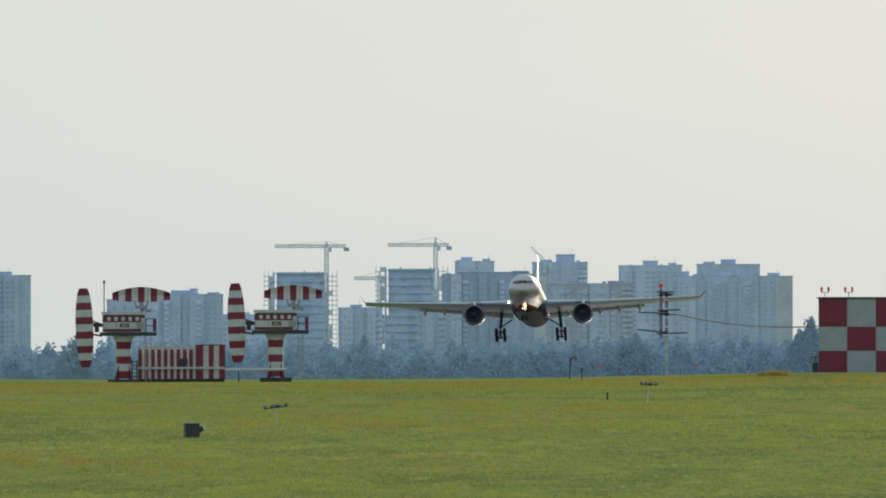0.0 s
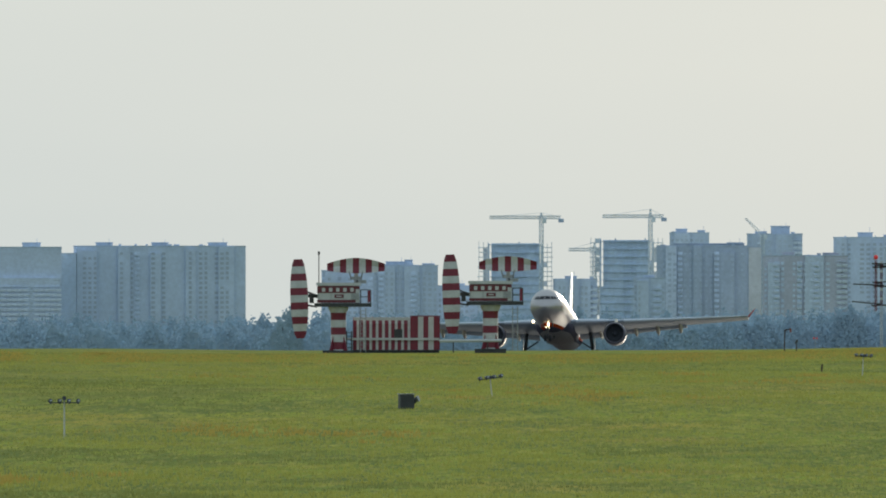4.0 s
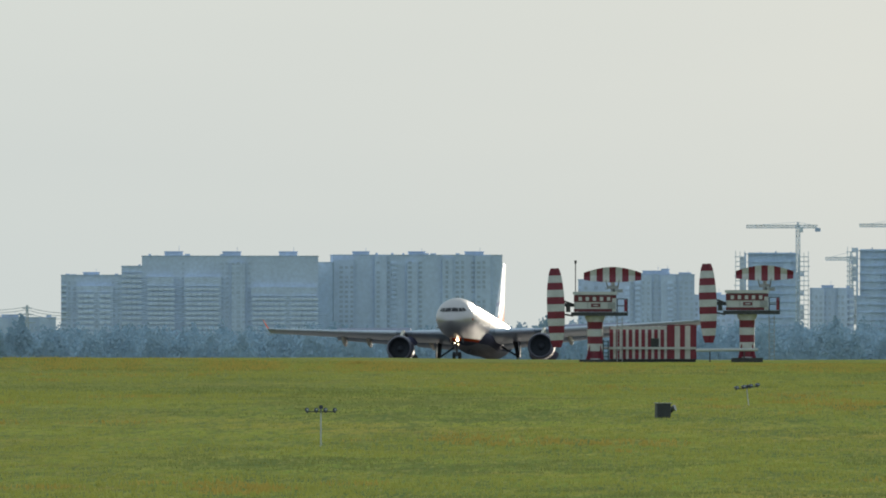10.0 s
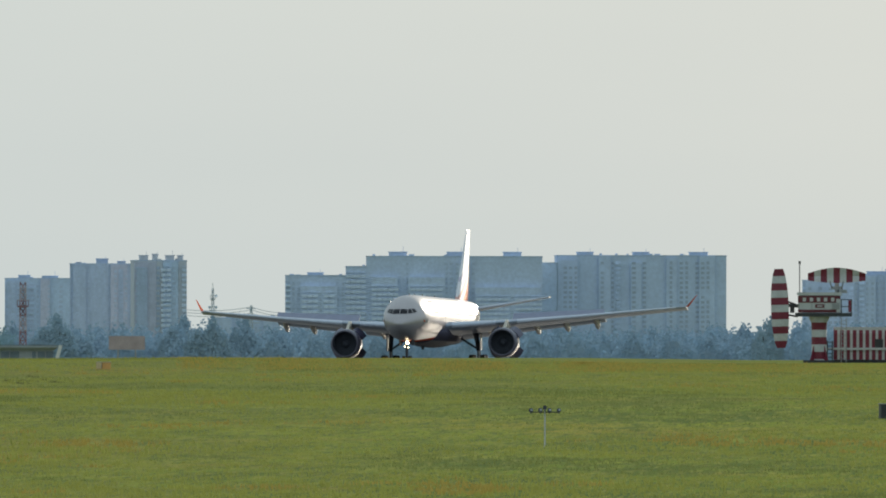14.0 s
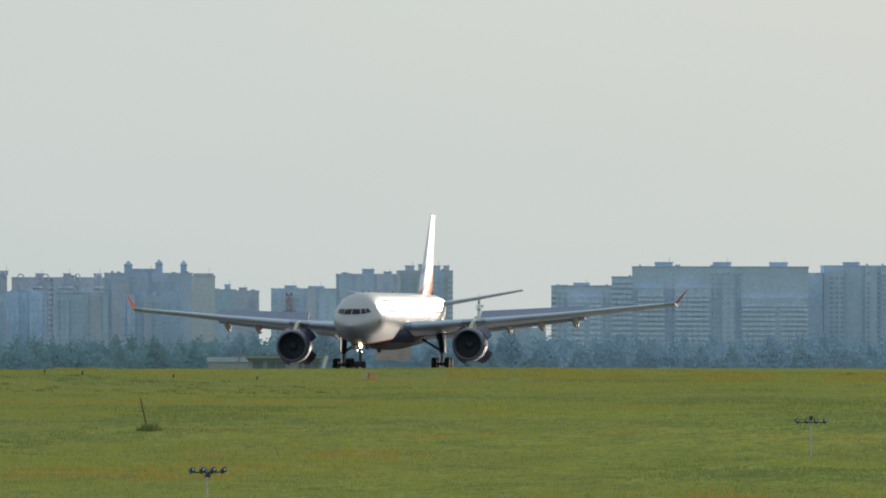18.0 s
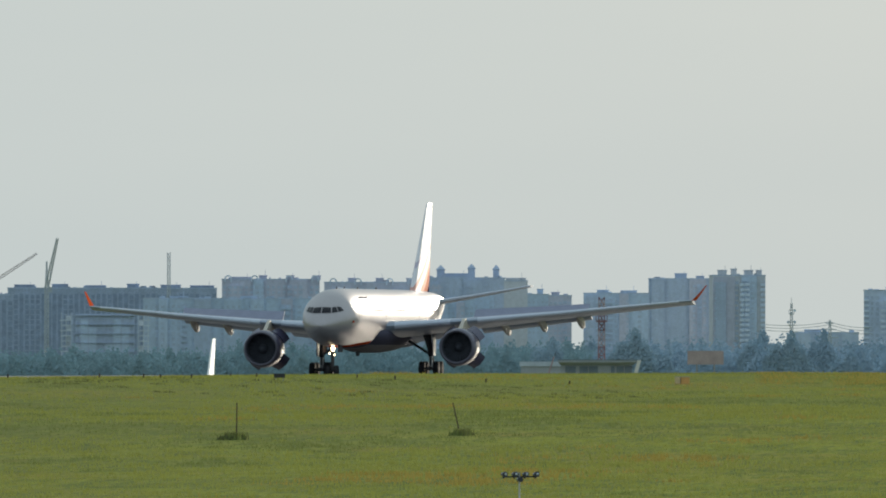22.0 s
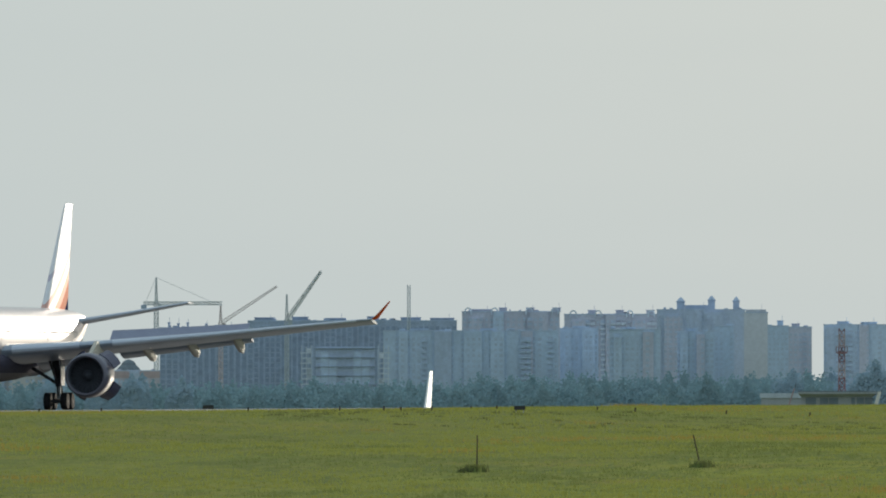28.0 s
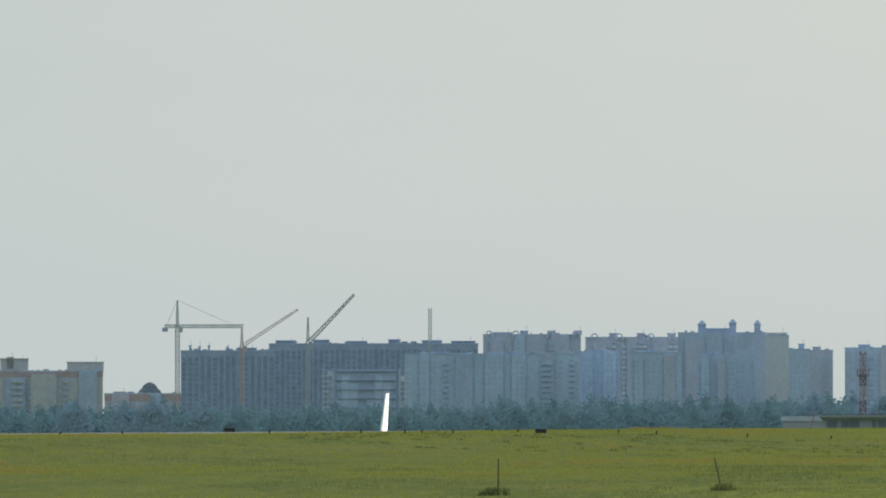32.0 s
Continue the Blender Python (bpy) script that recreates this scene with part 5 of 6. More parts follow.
    for z in (4.4, 4.95):
        tube(bm, (2.55, -1.1, z), (2.55, 1.1, z), 0.035, n=6)
        tube(bm, (1.75, -1.1, z), (2.55, -1.1, z), 0.035, n=6)
    part("railing", bm, M_DARK, t, "dark steel railing")
    part("railing_panel", box(B(), 2.30, 2.53, -1.16, -1.12, 3.95, 4.9), M_RED, t, "red railing panel")
    ladder = part("ladder", tube(B(), (1.75, -1.0, 0.0), (1.75, -1.0, 3.5), 0.035, n=6), M_STEEL, t, "steel ladder")
    part("rail", tube(B(), (2.15, -1.0, 0.0), (2.15, -1.0, 3.5), 0.035, n=6), M_STEEL, ladder)
    for i in range(11):
        part("rung", tube(B(), (1.75, -1.0, 0.3 + i * 0.3), (2.15, -1.0, 0.3 + i * 0.3), 0.022, n=5), M_STEEL, ladder)
    # upright reflector
    bm = B()
    loops = []
    for k_ in range(17):
        f = k_ / 16 * 2 - 1
        hw = 0.70 * (1 - 0.45 * abs(f) ** 2.4) * (0.86 if abs(f) > 0.98 else 1)
        zz = f * 3.13
        bow = 0.35 * f * f
        lean = -0.02 * f
        loops.append([(lean - hw, bow - 0.22, zz), (lean, bow, zz), (lean + hw, bow - 0.22, zz), (lean + hw, bow - 0.12, zz), (lean, bow + 0.1, zz), (lean - hw, bow - 0.12, zz)])
    rings(bm, loops)
    part("elevation_reflector", bm, M_BANDZ, t, "tall red and white banded reflector", at=pose(-3.1, -0.5, 4.30 + swing, 0, -1.5, 0), smooth=True, sharp=40)
    bm = B()
    tube(bm, (-2.75, -0.2, 4.5), (-1.66, 0, 4.45), 0.14)
    tube(bm, (-2.8, 0.1, 3.8), (-1.7, 0.2, 3.6), 0.07)
    tube(bm, (-2.8, 0.1, 4.9), (-1.7, 0.2, 4.5), 0.07)
    box(bm, -2.3, -1.95, -0.3, 0.4, 3.9, 4.6)
    part("yoke", bm, M_DARK, t, "dark steel yoke")
    # top reflector
    bm = B()
    loops = []
    for k_ in range(19):
        f = k_ / 18 * 2 - 1
        up = 0.64 - 0.46 * abs(f) ** 1.8
        lo = -0.58 + 0.19 * abs(f) ** 1.8
        bow = 0.35 * f * f
        x = f * 2.28
        loops.append([(x, bow - 0.2, lo), (x, bow, (lo + up) / 2), (x, bow - 0.2, up), (x, bow - 0.1, up), (x, bow + 0.12, (lo + up) / 2), (x, bow - 0.1, lo)])
    rings(bm, loops)
    part("azimuth_reflector", bm, M_BANDX, t, "wide red and white striped reflector", at=pose(1.38, -0.4, 6.84), smooth=True, sharp=40)
    bm = B()
    tube(bm, (1.4, 0, 5.46), (1.4, 0, 6.6), 0.16)
    box(bm, 0.95, 1.85, -0.3, 0.35, 5.75, 6.0)
    tube(bm, (1.0, -0.3, 5.8), (0.85, -0.9, 6.4), 0.05)
    tube(bm, (1.8, -0.3, 5.8), (1.9, -0.9, 6.4), 0.05)
    part("pedestal", bm, M_STEEL, t, "grey turning pedestal")
    part("motor", box(B(), 1.55, 2.2, -0.55, 0.05, 5.465, 5.72), M_STEEL, t)
    return t


r1 = radar(-1168 + 598, 0.0, -0.06)
r2 = radar(-1168 + 867, 0.14, 0.18)
rod = part("lightning_rod", tube(B(), (-1.55, 0.8, 5.3), (-1.55, 0.8, 7.75), 0.04, n=6), M_DARK, r1, "thin dark rod with a small lamp at its tip")
part("lamp", tube(B(), (-1.55, 0.8, 7.75), (-1.55, 0.8, 8.0), 0.09, n=8), M_DARK, rod)


def striped_hut():
    z = height(-29.0, RD + 4)
    t = thing("equipment_hut", facing(-468, RD + 4, z), "equipment hut with red and white upright stripes on its walls", "hut")
    w, h, dp = 6.85, 2.70, 2.6
    part("skid", box(B(), -w / 2, w / 2, 0.2, dp, -0.35, 0.1), M_DARK, t, "dark steel skids")
    part("core", box(B(), -w / 2 + 0.05, w / 2 - 0.05, 0.06, dp, 0.11, h - 0.02), M_WHITE, t)
    n = 9
    x0, x1 = -w / 2, w / 2 - 2.3
    st = (x1 - x0) / (2 * n)
    for i in range(2 * n):
        bm = B()
        a = x0 + (i // 2) * 2 * st + (1.2 * st if i % 2 else 0)
        b = a + (0.8 if i % 2 else 1.2) * st - 0.004
        prof = [(0.0, 0.11), (0.0, h - 0.5), (0.06, h - 0.25), (0.2, h - 0.08), (0.45, h), (dp, h), (dp, h - 0.05), (0.45, h - 0.05), (0.23, h - 0.12), (0.1, h - 0.28), (0.05, h - 0.5), (0.05, 0.11)]
        rings(bm, [[(x, y, z_) for y, z_ in prof] for x in (a, b)])
        part("wall_panel", bm, M_RED if i % 2 == 0 else M_WHITE, t)
    xs = x1
    for i, ww in enumerate((0.62, 0.42, 0.40, 0.42, 0.44)):
        part("wall_panel", box(B(), xs, xs + ww - 0.006, -0.05, 0.055, 0.11, h + 0.05), M_RED if i % 2 == 0 else M_WHITE, t)
        xs += ww
    part("end_wall", box(B(), w / 2 - 0.02, w / 2 + 0.05, 0.06, dp, 0.11, h + 0.02), M_RED, t)
    part("roof", box(B(), x1, w / 2 + 0.08, -0.08, dp, h + 0.054, h + 0.13), M_RED, t)
    part("door", box(B(), -0.15, 0.5, -0.05, -0.004, 1.0, 1.75), M_DARK, t, "dark hatch")
    part("rail", box(B(), -w / 2 - 0.5, w / 2, -0.16, -0.06, 0.88, 1.06), M_WHITE, t, "long pale horizontal pipe along the wall")
    bm = B()
    for x in (-w / 2 - 0.5, -w / 2 - 0.1):
        tube(bm, (x, -0.3, 0), (x, -0.3, 1.6), 0.05, n=6)
    for i in range(5):
        tube(bm, (-w / 2 - 0.5, -0.3, 0.3 + 0.3 * i), (-w / 2 - 0.1, -0.3, 0.3 + 0.3 * i), 0.03, n=5)
    part("steps", bm, M_DARK, t, "small steel ladder")


striped_hut()
duct = thing("cable_duct", facing(-333, RD - 2, height(-30, RD)), "pale raised cable duct between hut and radar", "duct")
part("pipe", tube(B(), (-2.6, 0, 0.86), (2.3, 0, 0.9), 0.12, n=8), M_WHITE, duct)
for x in (-1.5, 1.2):
    part("support", box(B(), x - 0.05, x + 0.05, -0.05, 0.05, -0.3, 0.75), M_DARK, duct)


# ---- chequered hut, antenna mast ----
def chequered_hut():
    d = 1300.0
    z = height(-16.5, d)
    t = thing("equipment_building", facing(761, d, z), "chequered red and white windowless airfield building", "building")
    s = 2.06
    nx, nz, dep = 4, 3, 3
    part("core", box(B(), -nx * s / 2 + 0.05, nx * s / 2 - 0.05, 0.05, dep * s - 0.05, 0.0, nz * s * 0.86), M_SHADEWHITE, t)
    rows = (0.0, 1.55, 3.28, nz * s * 0.86)
    for i in range(nx):
        for k in range(nz):
            part("wall_panel", box(B(), -nx * s / 2 + i * s, -nx * s / 2 + (i + 1) * s - 0.01, 0.0, 0.045, rows[k], rows[k + 1] - 0.01), M_RED if (i + k) % 2 == 0 else M_SHADEWHITE, t)
    for j in range(dep):
        for k in range(nz):
            part("wall_panel", box(B(), -nx * s / 2, -nx * s / 2 + 0.045, 0.05 + j * s, 0.05 + (j + 1) * s - 0.01, rows[k], rows[k + 1] - 0.01), M_RED if (j + k) % 2 else M_SHADEWHITE, t)
    part("roof", box(B(), -nx * s / 2 - 0.1, nx * s / 2 + 0.1, -0.1, dep * s, nz * s * 0.86 + 0.004, nz * s * 0.86 + 0.1), M_DARK, t)
    for x in (-3.65, -1.95):
        lamp = part("obstruction_light", tube(B(), (x, 0.4, 5.4), (x, 0.4, 5.75), 0.03, n=6), M_STEEL, t, "twin red obstruction light")
        part("arm", tube(B(), (x - 0.25, 0.4, 5.75), (x + 0.25, 0.4, 5.75), 0.025, n=6), M_STEEL, lamp)
        for q in (-0.25, 0.25):
            bm = B()
            tube(bm, (x + q, 0.4, 5.75), (x + q, 0.4, 5.95), 0.05, 0.08, n=8)
            tube(bm, (x + q, 0.4, 5.95), (x + q, 0.4, 6.15), 0.1, 0.07, n=8)
            part("lamp", bm, M_REDLAMP, lamp, "red lamp")
    bm = B()
    box(bm, -nx * s / 2 - 0.45, -nx * s / 2 - 0.02, 0.3, 1.0, 0.0, 0.7)
    tube(bm, (-nx * s / 2 - 0.6, 0.4, 1.1), (-nx * s / 2 - 0.1, 0.4, 1.1), 0.04, n=6)
    tube(bm, (-nx * s / 2 - 0.2, 0.4, 0.0), (-nx * s / 2 - 0.2, 0.4, 1.2), 0.04, n=6)
    part("meter_box", bm, M_DARK, t, "dark box and pipe beside the wall")


M_REDLAMP = mat("red_lamp_glass", (0.55, 0.03, 0.03), 0.3, vary=0.05, glow=(1.0, 0.05, 0.06, 0.12))
# White paint darkened in its colour for the shade on the chequered walls.
M_SHADEWHITE = mat("shaded_white_paint", (0.33, 0.345, 0.37), 0.6, vary=0.14, scale=1.2)
chequered_hut()


def antenna_mast():
    d = 1500.0
    u = 386
    zg = ground_z(*spot(u, d).xy)
    t = thing("antenna_mast", facing(u, d, zg), "twin-pole red antenna mast with cross-arms and red lamp", "mast")
    zt = height(133, d) - zg
    zm = height(52, d) - zg
    part("lower_mast", lattice(B(), (0.23, 0, 0), (0.23, 0, zm), 0.2, 0.5, 0.025), M_WHITE, t, "pale lattice foot")
    part("left_pole", lattice(B(), (-0.23, 0, zm - 0.4), (-0.23, 0, zt), 0.17, 0.5, 0.035), M_RED, t, "red lattice pole")
    part("right_pole", lattice(B(), (0.23, 0, zm), (0.23, 0, zt - 0.3), 0.17, 0.5, 0.035), M_MAROON, t, "dark red lattice pole")
    for k in range(5):
        part("band", box(B(), 0.12, 0.34, -0.12, 0.12, zm + 0.5 + k * 0.75, zm + 0.68 + k * 0.75), M_WHITE, t, "white painted band")
    for z in (zm + 0.1, zm + 1.8, zt - 0.5):
        part("tie", box(B(), -0.3, 0.3, -0.05, 0.05, z, z + 0.1), M_DARK, t)
    for e, w0, w1, drop in ((126, -0.55, 0.8, 0.0), (122.5, -0.3, 0.8, 0.05), (120, -0.5, 0.6, 0.0), (94, -0.5, 1.35, -0.05), (89, -2.1, 0.45, 0.06), (86, -0.4, 0.9, 0.0), (57, -2.2, 0.1, 0.12), (53, -0.6, 1.9, -0.05)):
        z = height(e, d) - zg
        arm = part("cross_arm", tube(B(), (w0, 0.1, z + drop), (w1, -0.1, z - drop), 0.055, n=6), M_DARK, t)
        for x in np.linspace(w0, w1, 6):
            part("element", tube(B(), (x, -0.5, z + 0.05), (x, 0.5, z + 0.05), 0.035, n=5), M_DARK, arm)
    bm = B()
    bmesh.ops.create_icosphere(bm, subdivisions=2, radius=0.2)
    part("obstruction_lamp", bm, M_REDLAMP, t, "red obstruction lamp", at=(-0.23, 0, zt + 0.22), smooth=True)


antenna_mast()
cable = thing("overhead_cable", pose(0, 0, 0), "sagging dark overhead cable from the mast to the building", "cable")
bm = B()
pa, pb = spot(406, 1500, height(87, 1500)), spot(658, 1302, height(64.7, 1302))
pts = [pa.lerp(pb, i / 16) - Vector((0, 0, 1.6 * (i / 16) * (1 - i / 16))) for i in range(17)]
for a, b in zip(pts, pts[1:]):
    tube(bm, a, b, 0.05, n=5)
part("strand", bm, M_DARK, cable)

# ---- small things in the grass ----


def light_bar(u, d, e, w, label, tilt=0.0, roll=0.0, middle=0.17):
    """A post with a bar of four approach lamps."""
    p = spot(u, d)
    zg = ground_z(p.x, p.y)
    z = height(e, d) - zg
    t = thing("approach_light", facing(u, d, zg - 0.05, tilt) @ pose(0, 0, 0, 0, roll, 0), label, "airfield light", "approach lights in the grass")
    part("post", tube(B(), (0, 0, -0.2), (0, 0, z), 0.028, n=8), M_WHITE, t, "thin pale post")
    part("bar", tube(B(), (-w / 2, 0, z), (w / 2, 0, z), 0.022, n=6), M_DARK, t)
    for i in range(4):
        x = -w / 2 + w * i / 3
        bm = B()
        tube(bm, (x, 0.09, z + 0.07), (x, -0.10, z + 0.07), 0.055, 0.075, n=12)
        tube(bm, (x, -0.10, z + 0.07), (x, -0.14, z + 0.07), 0.082, 0.082, n=12)
        tube(bm, (x, 0, z - 0.05), (x, 0, z + 0.03), 0.03, n=6)
        part("lamp", bm, M_LAMPHOUSE, t, "blue-black lamp housing", smooth=True)
        part("lens", tube(B(), (x + 0.02, -0.141, z + 0.08), (x + 0.02, -0.15, z + 0.08), 0.04, 0.03, n=10), M_LAMPLENS, t, "pale lamp lens")
    bm = B()
    tube(bm, (0, 0.1, z + middle), (0, -0.12, z + middle), 0.06, 0.08, n=12)
    tube(bm, (0, 0, z), (0, 0, z + middle - 0.05), 0.02, n=6)
    part("lamp", bm, M_LAMPHOUSE, t, "blue-black lamp housing", smooth=True)
    part("cap", tube(B(), (0, 0, z), (0, 0, z + 0.13), 0.03, n=6), M_STEEL, t)


M_LAMPHOUSE = mat("lamp_housing", (0.045, 0.05, 0.075), 0.35, 0.4, vary=0.2, scale=4)
M_LAMPLENS = mat("lamp_lens", (0.55, 0.60, 0.70), 0.15, 0.6, vary=0.05)
light_bar(-298, 790, -75, 1.02, "grey post with a bar of four dark approach lamps", 25, -7, 0.05)
light_bar(-1055, 660, -118, 1.02, "grey post with a bar of four blue-black approach lamps")
light_bar(-2124, 525, -207, 0.98, "short post with a bar of four dark approach lamps", 20, 0.0, -0.08)
light_bar(357, 960, -36, 0.85, "small post with a bar of dark approach lamps", 20, 3.0, 0.02)


def junction_box(u, d):
    p = spot(u, d)
    t = thing("junction_box", facing(u, d, ground_z(p.x, p.y) - 0.02, 12), "dark metal junction box with a pale spotlight beside it", "box")
    bm = B()
    box(bm, -0.29, 0.29, -0.25, 0.25, 0, 0.62)
    bmesh.ops.bevel(bm, geom=bm.edges[:], offset=0.02, segments=1, affect="EDGES")
    part("case", bm, M_DARK, t)
    part("lid", box(B(), -0.32, 0.32, -0.28, 0.28, 0.624, 0.66), M_STEEL, t, "pale lid edge")
    bm = B()
    tube(bm, (0.32, 0.1, 0.38), (0.52, -0.02, 0.45), 0.09, 0.13, 12)
    part("spotlight", bm, M_STEEL, t, "pale round spotlight", smooth=True)
    part("bracket", tube(B(), (0.28, 0, 0.2), (0.45, 0, 0.36), 0.04, n=6), M_DARK, t)


junction_box(-450, 745)


def marker(u, d, h, lean, label):
    p = spot(u, d)
    t = thing("marker_stake", facing(u, d, ground_z(p.x, p.y) - 0.03), label, "stake")
    part("stake", tube(B(), (0, 0, -0.1), (lean, 0, h), 0.03 if h > 1 else 0.05, 0.024 if h > 1 else 0.05, 6), M_DARKWOOD, t)


M_RUST = mat("rusty_paint", (0.24, 0.07, 0.05), 0.8, vary=0.25, scale=4)
M_DARKWOOD = mat("weathered_wood", (0.07, 0.05, 0.04), 0.9, vary=0.3, scale=3)
marker(-2625, 720, 1.5, 0.02, "thin dark wooden stake in a tuft of grass")
marker(-2228, 735, 1.35, -0.32, "thin leaning wooden stake in a tuft of grass")
bent = thing("bent_pole", facing(220, 1350, ground_z(*spot(220, 1350).xy) - 0.05), "dark rusty pole with a bent-over top", "pole")
bm = B()
tube(bm, (-0.05, 0, -0.2), (0.0, 0, 1.68), 0.05, n=8)
tube(bm, (-0.02, 0, 1.66), (0.42, 0, 1.74), 0.045, n=8)
part("shaft", bm, M_DARKWOOD, bent)
part("head", box(B(), 0.36, 0.5, -0.08, 0.08, 1.5, 1.78), M_RUST, bent, "small reddish head")
low = thing("ground_lamp", facing(240, 1350, ground_z(*spot(240, 1350).xy) - 0.05), "short dark lamp post beside a bent pole", "lamp")
part("post", tube(B(), (0, 0, -0.2), (0.04, 0, 0.72), 0.04, n=8), M_DARKWOOD, low)
part("head", tube(B(), (-0.03, 0, 0.6), (0.08, 0, 0.92), 0.1, 0.07, n=10), M_DARK, low, "dark rounded lamp head", smooth=True)
for u, e, tint in ((274, -5, "red"), (444, -1, "red"), (473, -11, "white")):
    p = spot(u, 1520)
    zg = ground_z(p.x, p.y)
    z = height(e, 1520) - zg
    lamp = thing("obstruction_light", facing(u, 1520, zg), "small " + tint + " marker light on a thin post beyond the grass", "airfield light", "marker lights beyond the grass")
    part("post", tube(B(), (0, 0, -0.1), (0, 0, z - 0.1), 0.02, n=6), M_STEEL, lamp)
    for k in (-0.14, 0.1):
        part("lamp", tube(B(), (k, 0, z - 0.1), (k + 0.03, 0, z + 0.04), 0.06, 0.05, n=8), M_REDLAMP if tint == "red" else M_LAMPLENS, lamp)
    part("arm", tube(B(), (-0.2, 0, z - 0.1), (0.2, 0, z - 0.1), 0.02, n=5), M_STEEL, lamp)
for u, d, h in ((285, 1000, 0.45), (-2868, 1060, 0.30), (-2790, 1060, 0.30), (-2760, 1060, 0.25), (-2705, 1060, 0.28), (-2636, 1085, 0.22), (-2590, 1085, 0.25), (-2412, 1085, 0.27), (-2345, 1085, 0.27), (-2184, 1085, 0.25), (-2036, 1085, 0.27), (-3030, 1060, 0.30), (-3290, 1060, 0.30), (-3400, 1060, 0.30)):
    marker(u, d, h, 0.03, "short dark peg at the grass edge")


def edge_sign(u, d, w, h, label, paint, e=None):
    p = spot(u, d)
    t = thing("taxiway_sign", facing(u, d, ground_z(p.x, p.y)), label, "sign")
    part("board", box(B(), -w / 2, w / 2, -0.08, 0.08, 0.18, h), paint, t)
    for x in (-w / 3, w / 3):
        part("leg", tube(B(), (x, 0, -0.1), (x, 0, 0.2), 0.03, n=6), M_STEEL, t)


M_SIGNBACK = mat("sign_back", (0.03, 0.03, 0.032), 0.6, vary=0.2, scale=2)
M_SIGNORANGE = mat("sign_orange", (0.640, 0.340, 0.110), 0.6, vary=0.15, scale=2)
edge_sign(-2549, 1045, 0.65, 0.42, "black taxiway sign seen from behind", M_SIGNBACK)
edge_sign(-3100, 1060, 0.65, 0.42, "black taxiway sign seen from behind", M_SIGNBACK)
M_TAN = mat("tan_paint", (0.62, 0.47, 0.27), 0.7, vary=0.15, scale=3)
marker_box = thing("marker_box", facing(-1836, 1110, ground_z(*spot(-1836, 1110).xy) + 0.08, 38), "weathered orange marker box in the grass", "marker")
part("case", box(B(), -0.36, 0.36, -0.26, 0.26, -0.2, 0.37), M_SIGNORANGE, marker_box)
part("lid", box(B(), -0.38, 0.38, -0.28, 0.28, 0.374, 0.40), M_WHITE, marker_box, "pale lid")
part("side_panel", box(B(), -0.372, -0.361, -0.26, 0.26, -0.02, 0.36), M_TAN, marker_box, "pale tan end")
part("corner_strip", box(B(), -0.36, -0.31, -0.272, -0.262, -0.02, 0.35), M_DARKWOOD, marker_box, "dark strip at the corner")


# ---- beyond the runway ----
# Pavilion and shed colours are blued and evened out as if through haze.
M_PAVWALL = mat("hazed_pavilion_render", (0.36, 0.385, 0.42), 0.9, vary=0.15, scale=0.4)
M_PAVGLASS = mat("hazed_pavilion_glass", (0.15, 0.19, 0.23), 0.4, vary=0.2, scale=0.5)


M_TOWERRED = mat("tower_red_paint", (0.24, 0.13, 0.14), 0.7, vary=0.2, scale=0.8)
# White of the pier, lightened in the colour as if in sunlight.
M_PIER = mat("sunlit_white_pier", (0.72, 0.70, 0.66), 0.7, vary=0.1, scale=0.6)
M_TOWERBAND = banded("red_white_tower_bands", (0.24, 0.13, 0.14), (0.40, 0.33, 0.35), 2, 2.2)


def lookout_hut():
    d = 2600.0
    u = -1982
    z = ground_z(*spot(u, d).xy)
    t = thing("flat_roofed_building", facing(u, d, z), "low flat-roofed pavilion with large windows under a lattice tower", "building")
    w = 155 / F * d
    k = w / 142
    top = height(-4, d) - z
    part("wall", box(B(), -63 * k, 52 * k, 0, 7, 0, top - 8.2 * k), M_PAVWALL, t)
    bm = B()
    rings(bm, [[(-x0 * k, -y0, z_), (x1 * k, -y0, z_), (x1 * k, 8, z_), (-x0 * k, 8, z_)] for x0, x1, y0, z_ in ((63, 53, 0.3, top - 8 * k), (68, 59, 1.2, top - 3 * k), (68, 60, 1.2, top))])
    part("roof", bm, M_PAVWALL, t, "overhanging flared flat roof")
    part("coping", box(B(), -68.5 * k, 60.5 * k, -1.25, 8.05, top + 0.004, top + 1.4 * k), M_PAVGLASS, t, "dark roof edge")
    for x0, x1 in ((-56, -39), (-33, -19), (-18, -3), (18, 24), (27, 39), (40, 52)):
        pane = part("window", box(B(), x0 * k, x1 * k, -0.05, 0.05, top - 26 * k, top - 9.5 * k), M_PAVGLASS, t)
        part("sill", box(B(), x0 * k, x1 * k, -0.12, -0.055, top - 22 * k, top - 21 * k), M_PAVWALL, pane)
    bm = B()
    rings(bm, [[(x * k, -1.0, z_), ((x + 6) * k, -1.0, z_), ((x + 6) * k, -0.4, z_), (x * k, -0.4, z_)] for x, z_ in ((50, top - 40 * k), (61, top + 0.5 * k))])
    part("pier", bm, M_PIER, t, "white leaning end pier")
    bm = B()
    tube(bm, (-90 * k, -0.9, top - 42 * k), (-74 * k, -0.9, top + 6 * k), 0.12, 0.1, 6)
    part("brace", bm, M_CRANERED, t, "dull red leaning post")


lookout_hut()
lattice_tower = lattice_mast(-1979, None, 108, 2612, 1.05, "red and white lattice tower with platforms", M_TOWERBAND, "lattice_tower", shelves=((0.8, 0.8),))
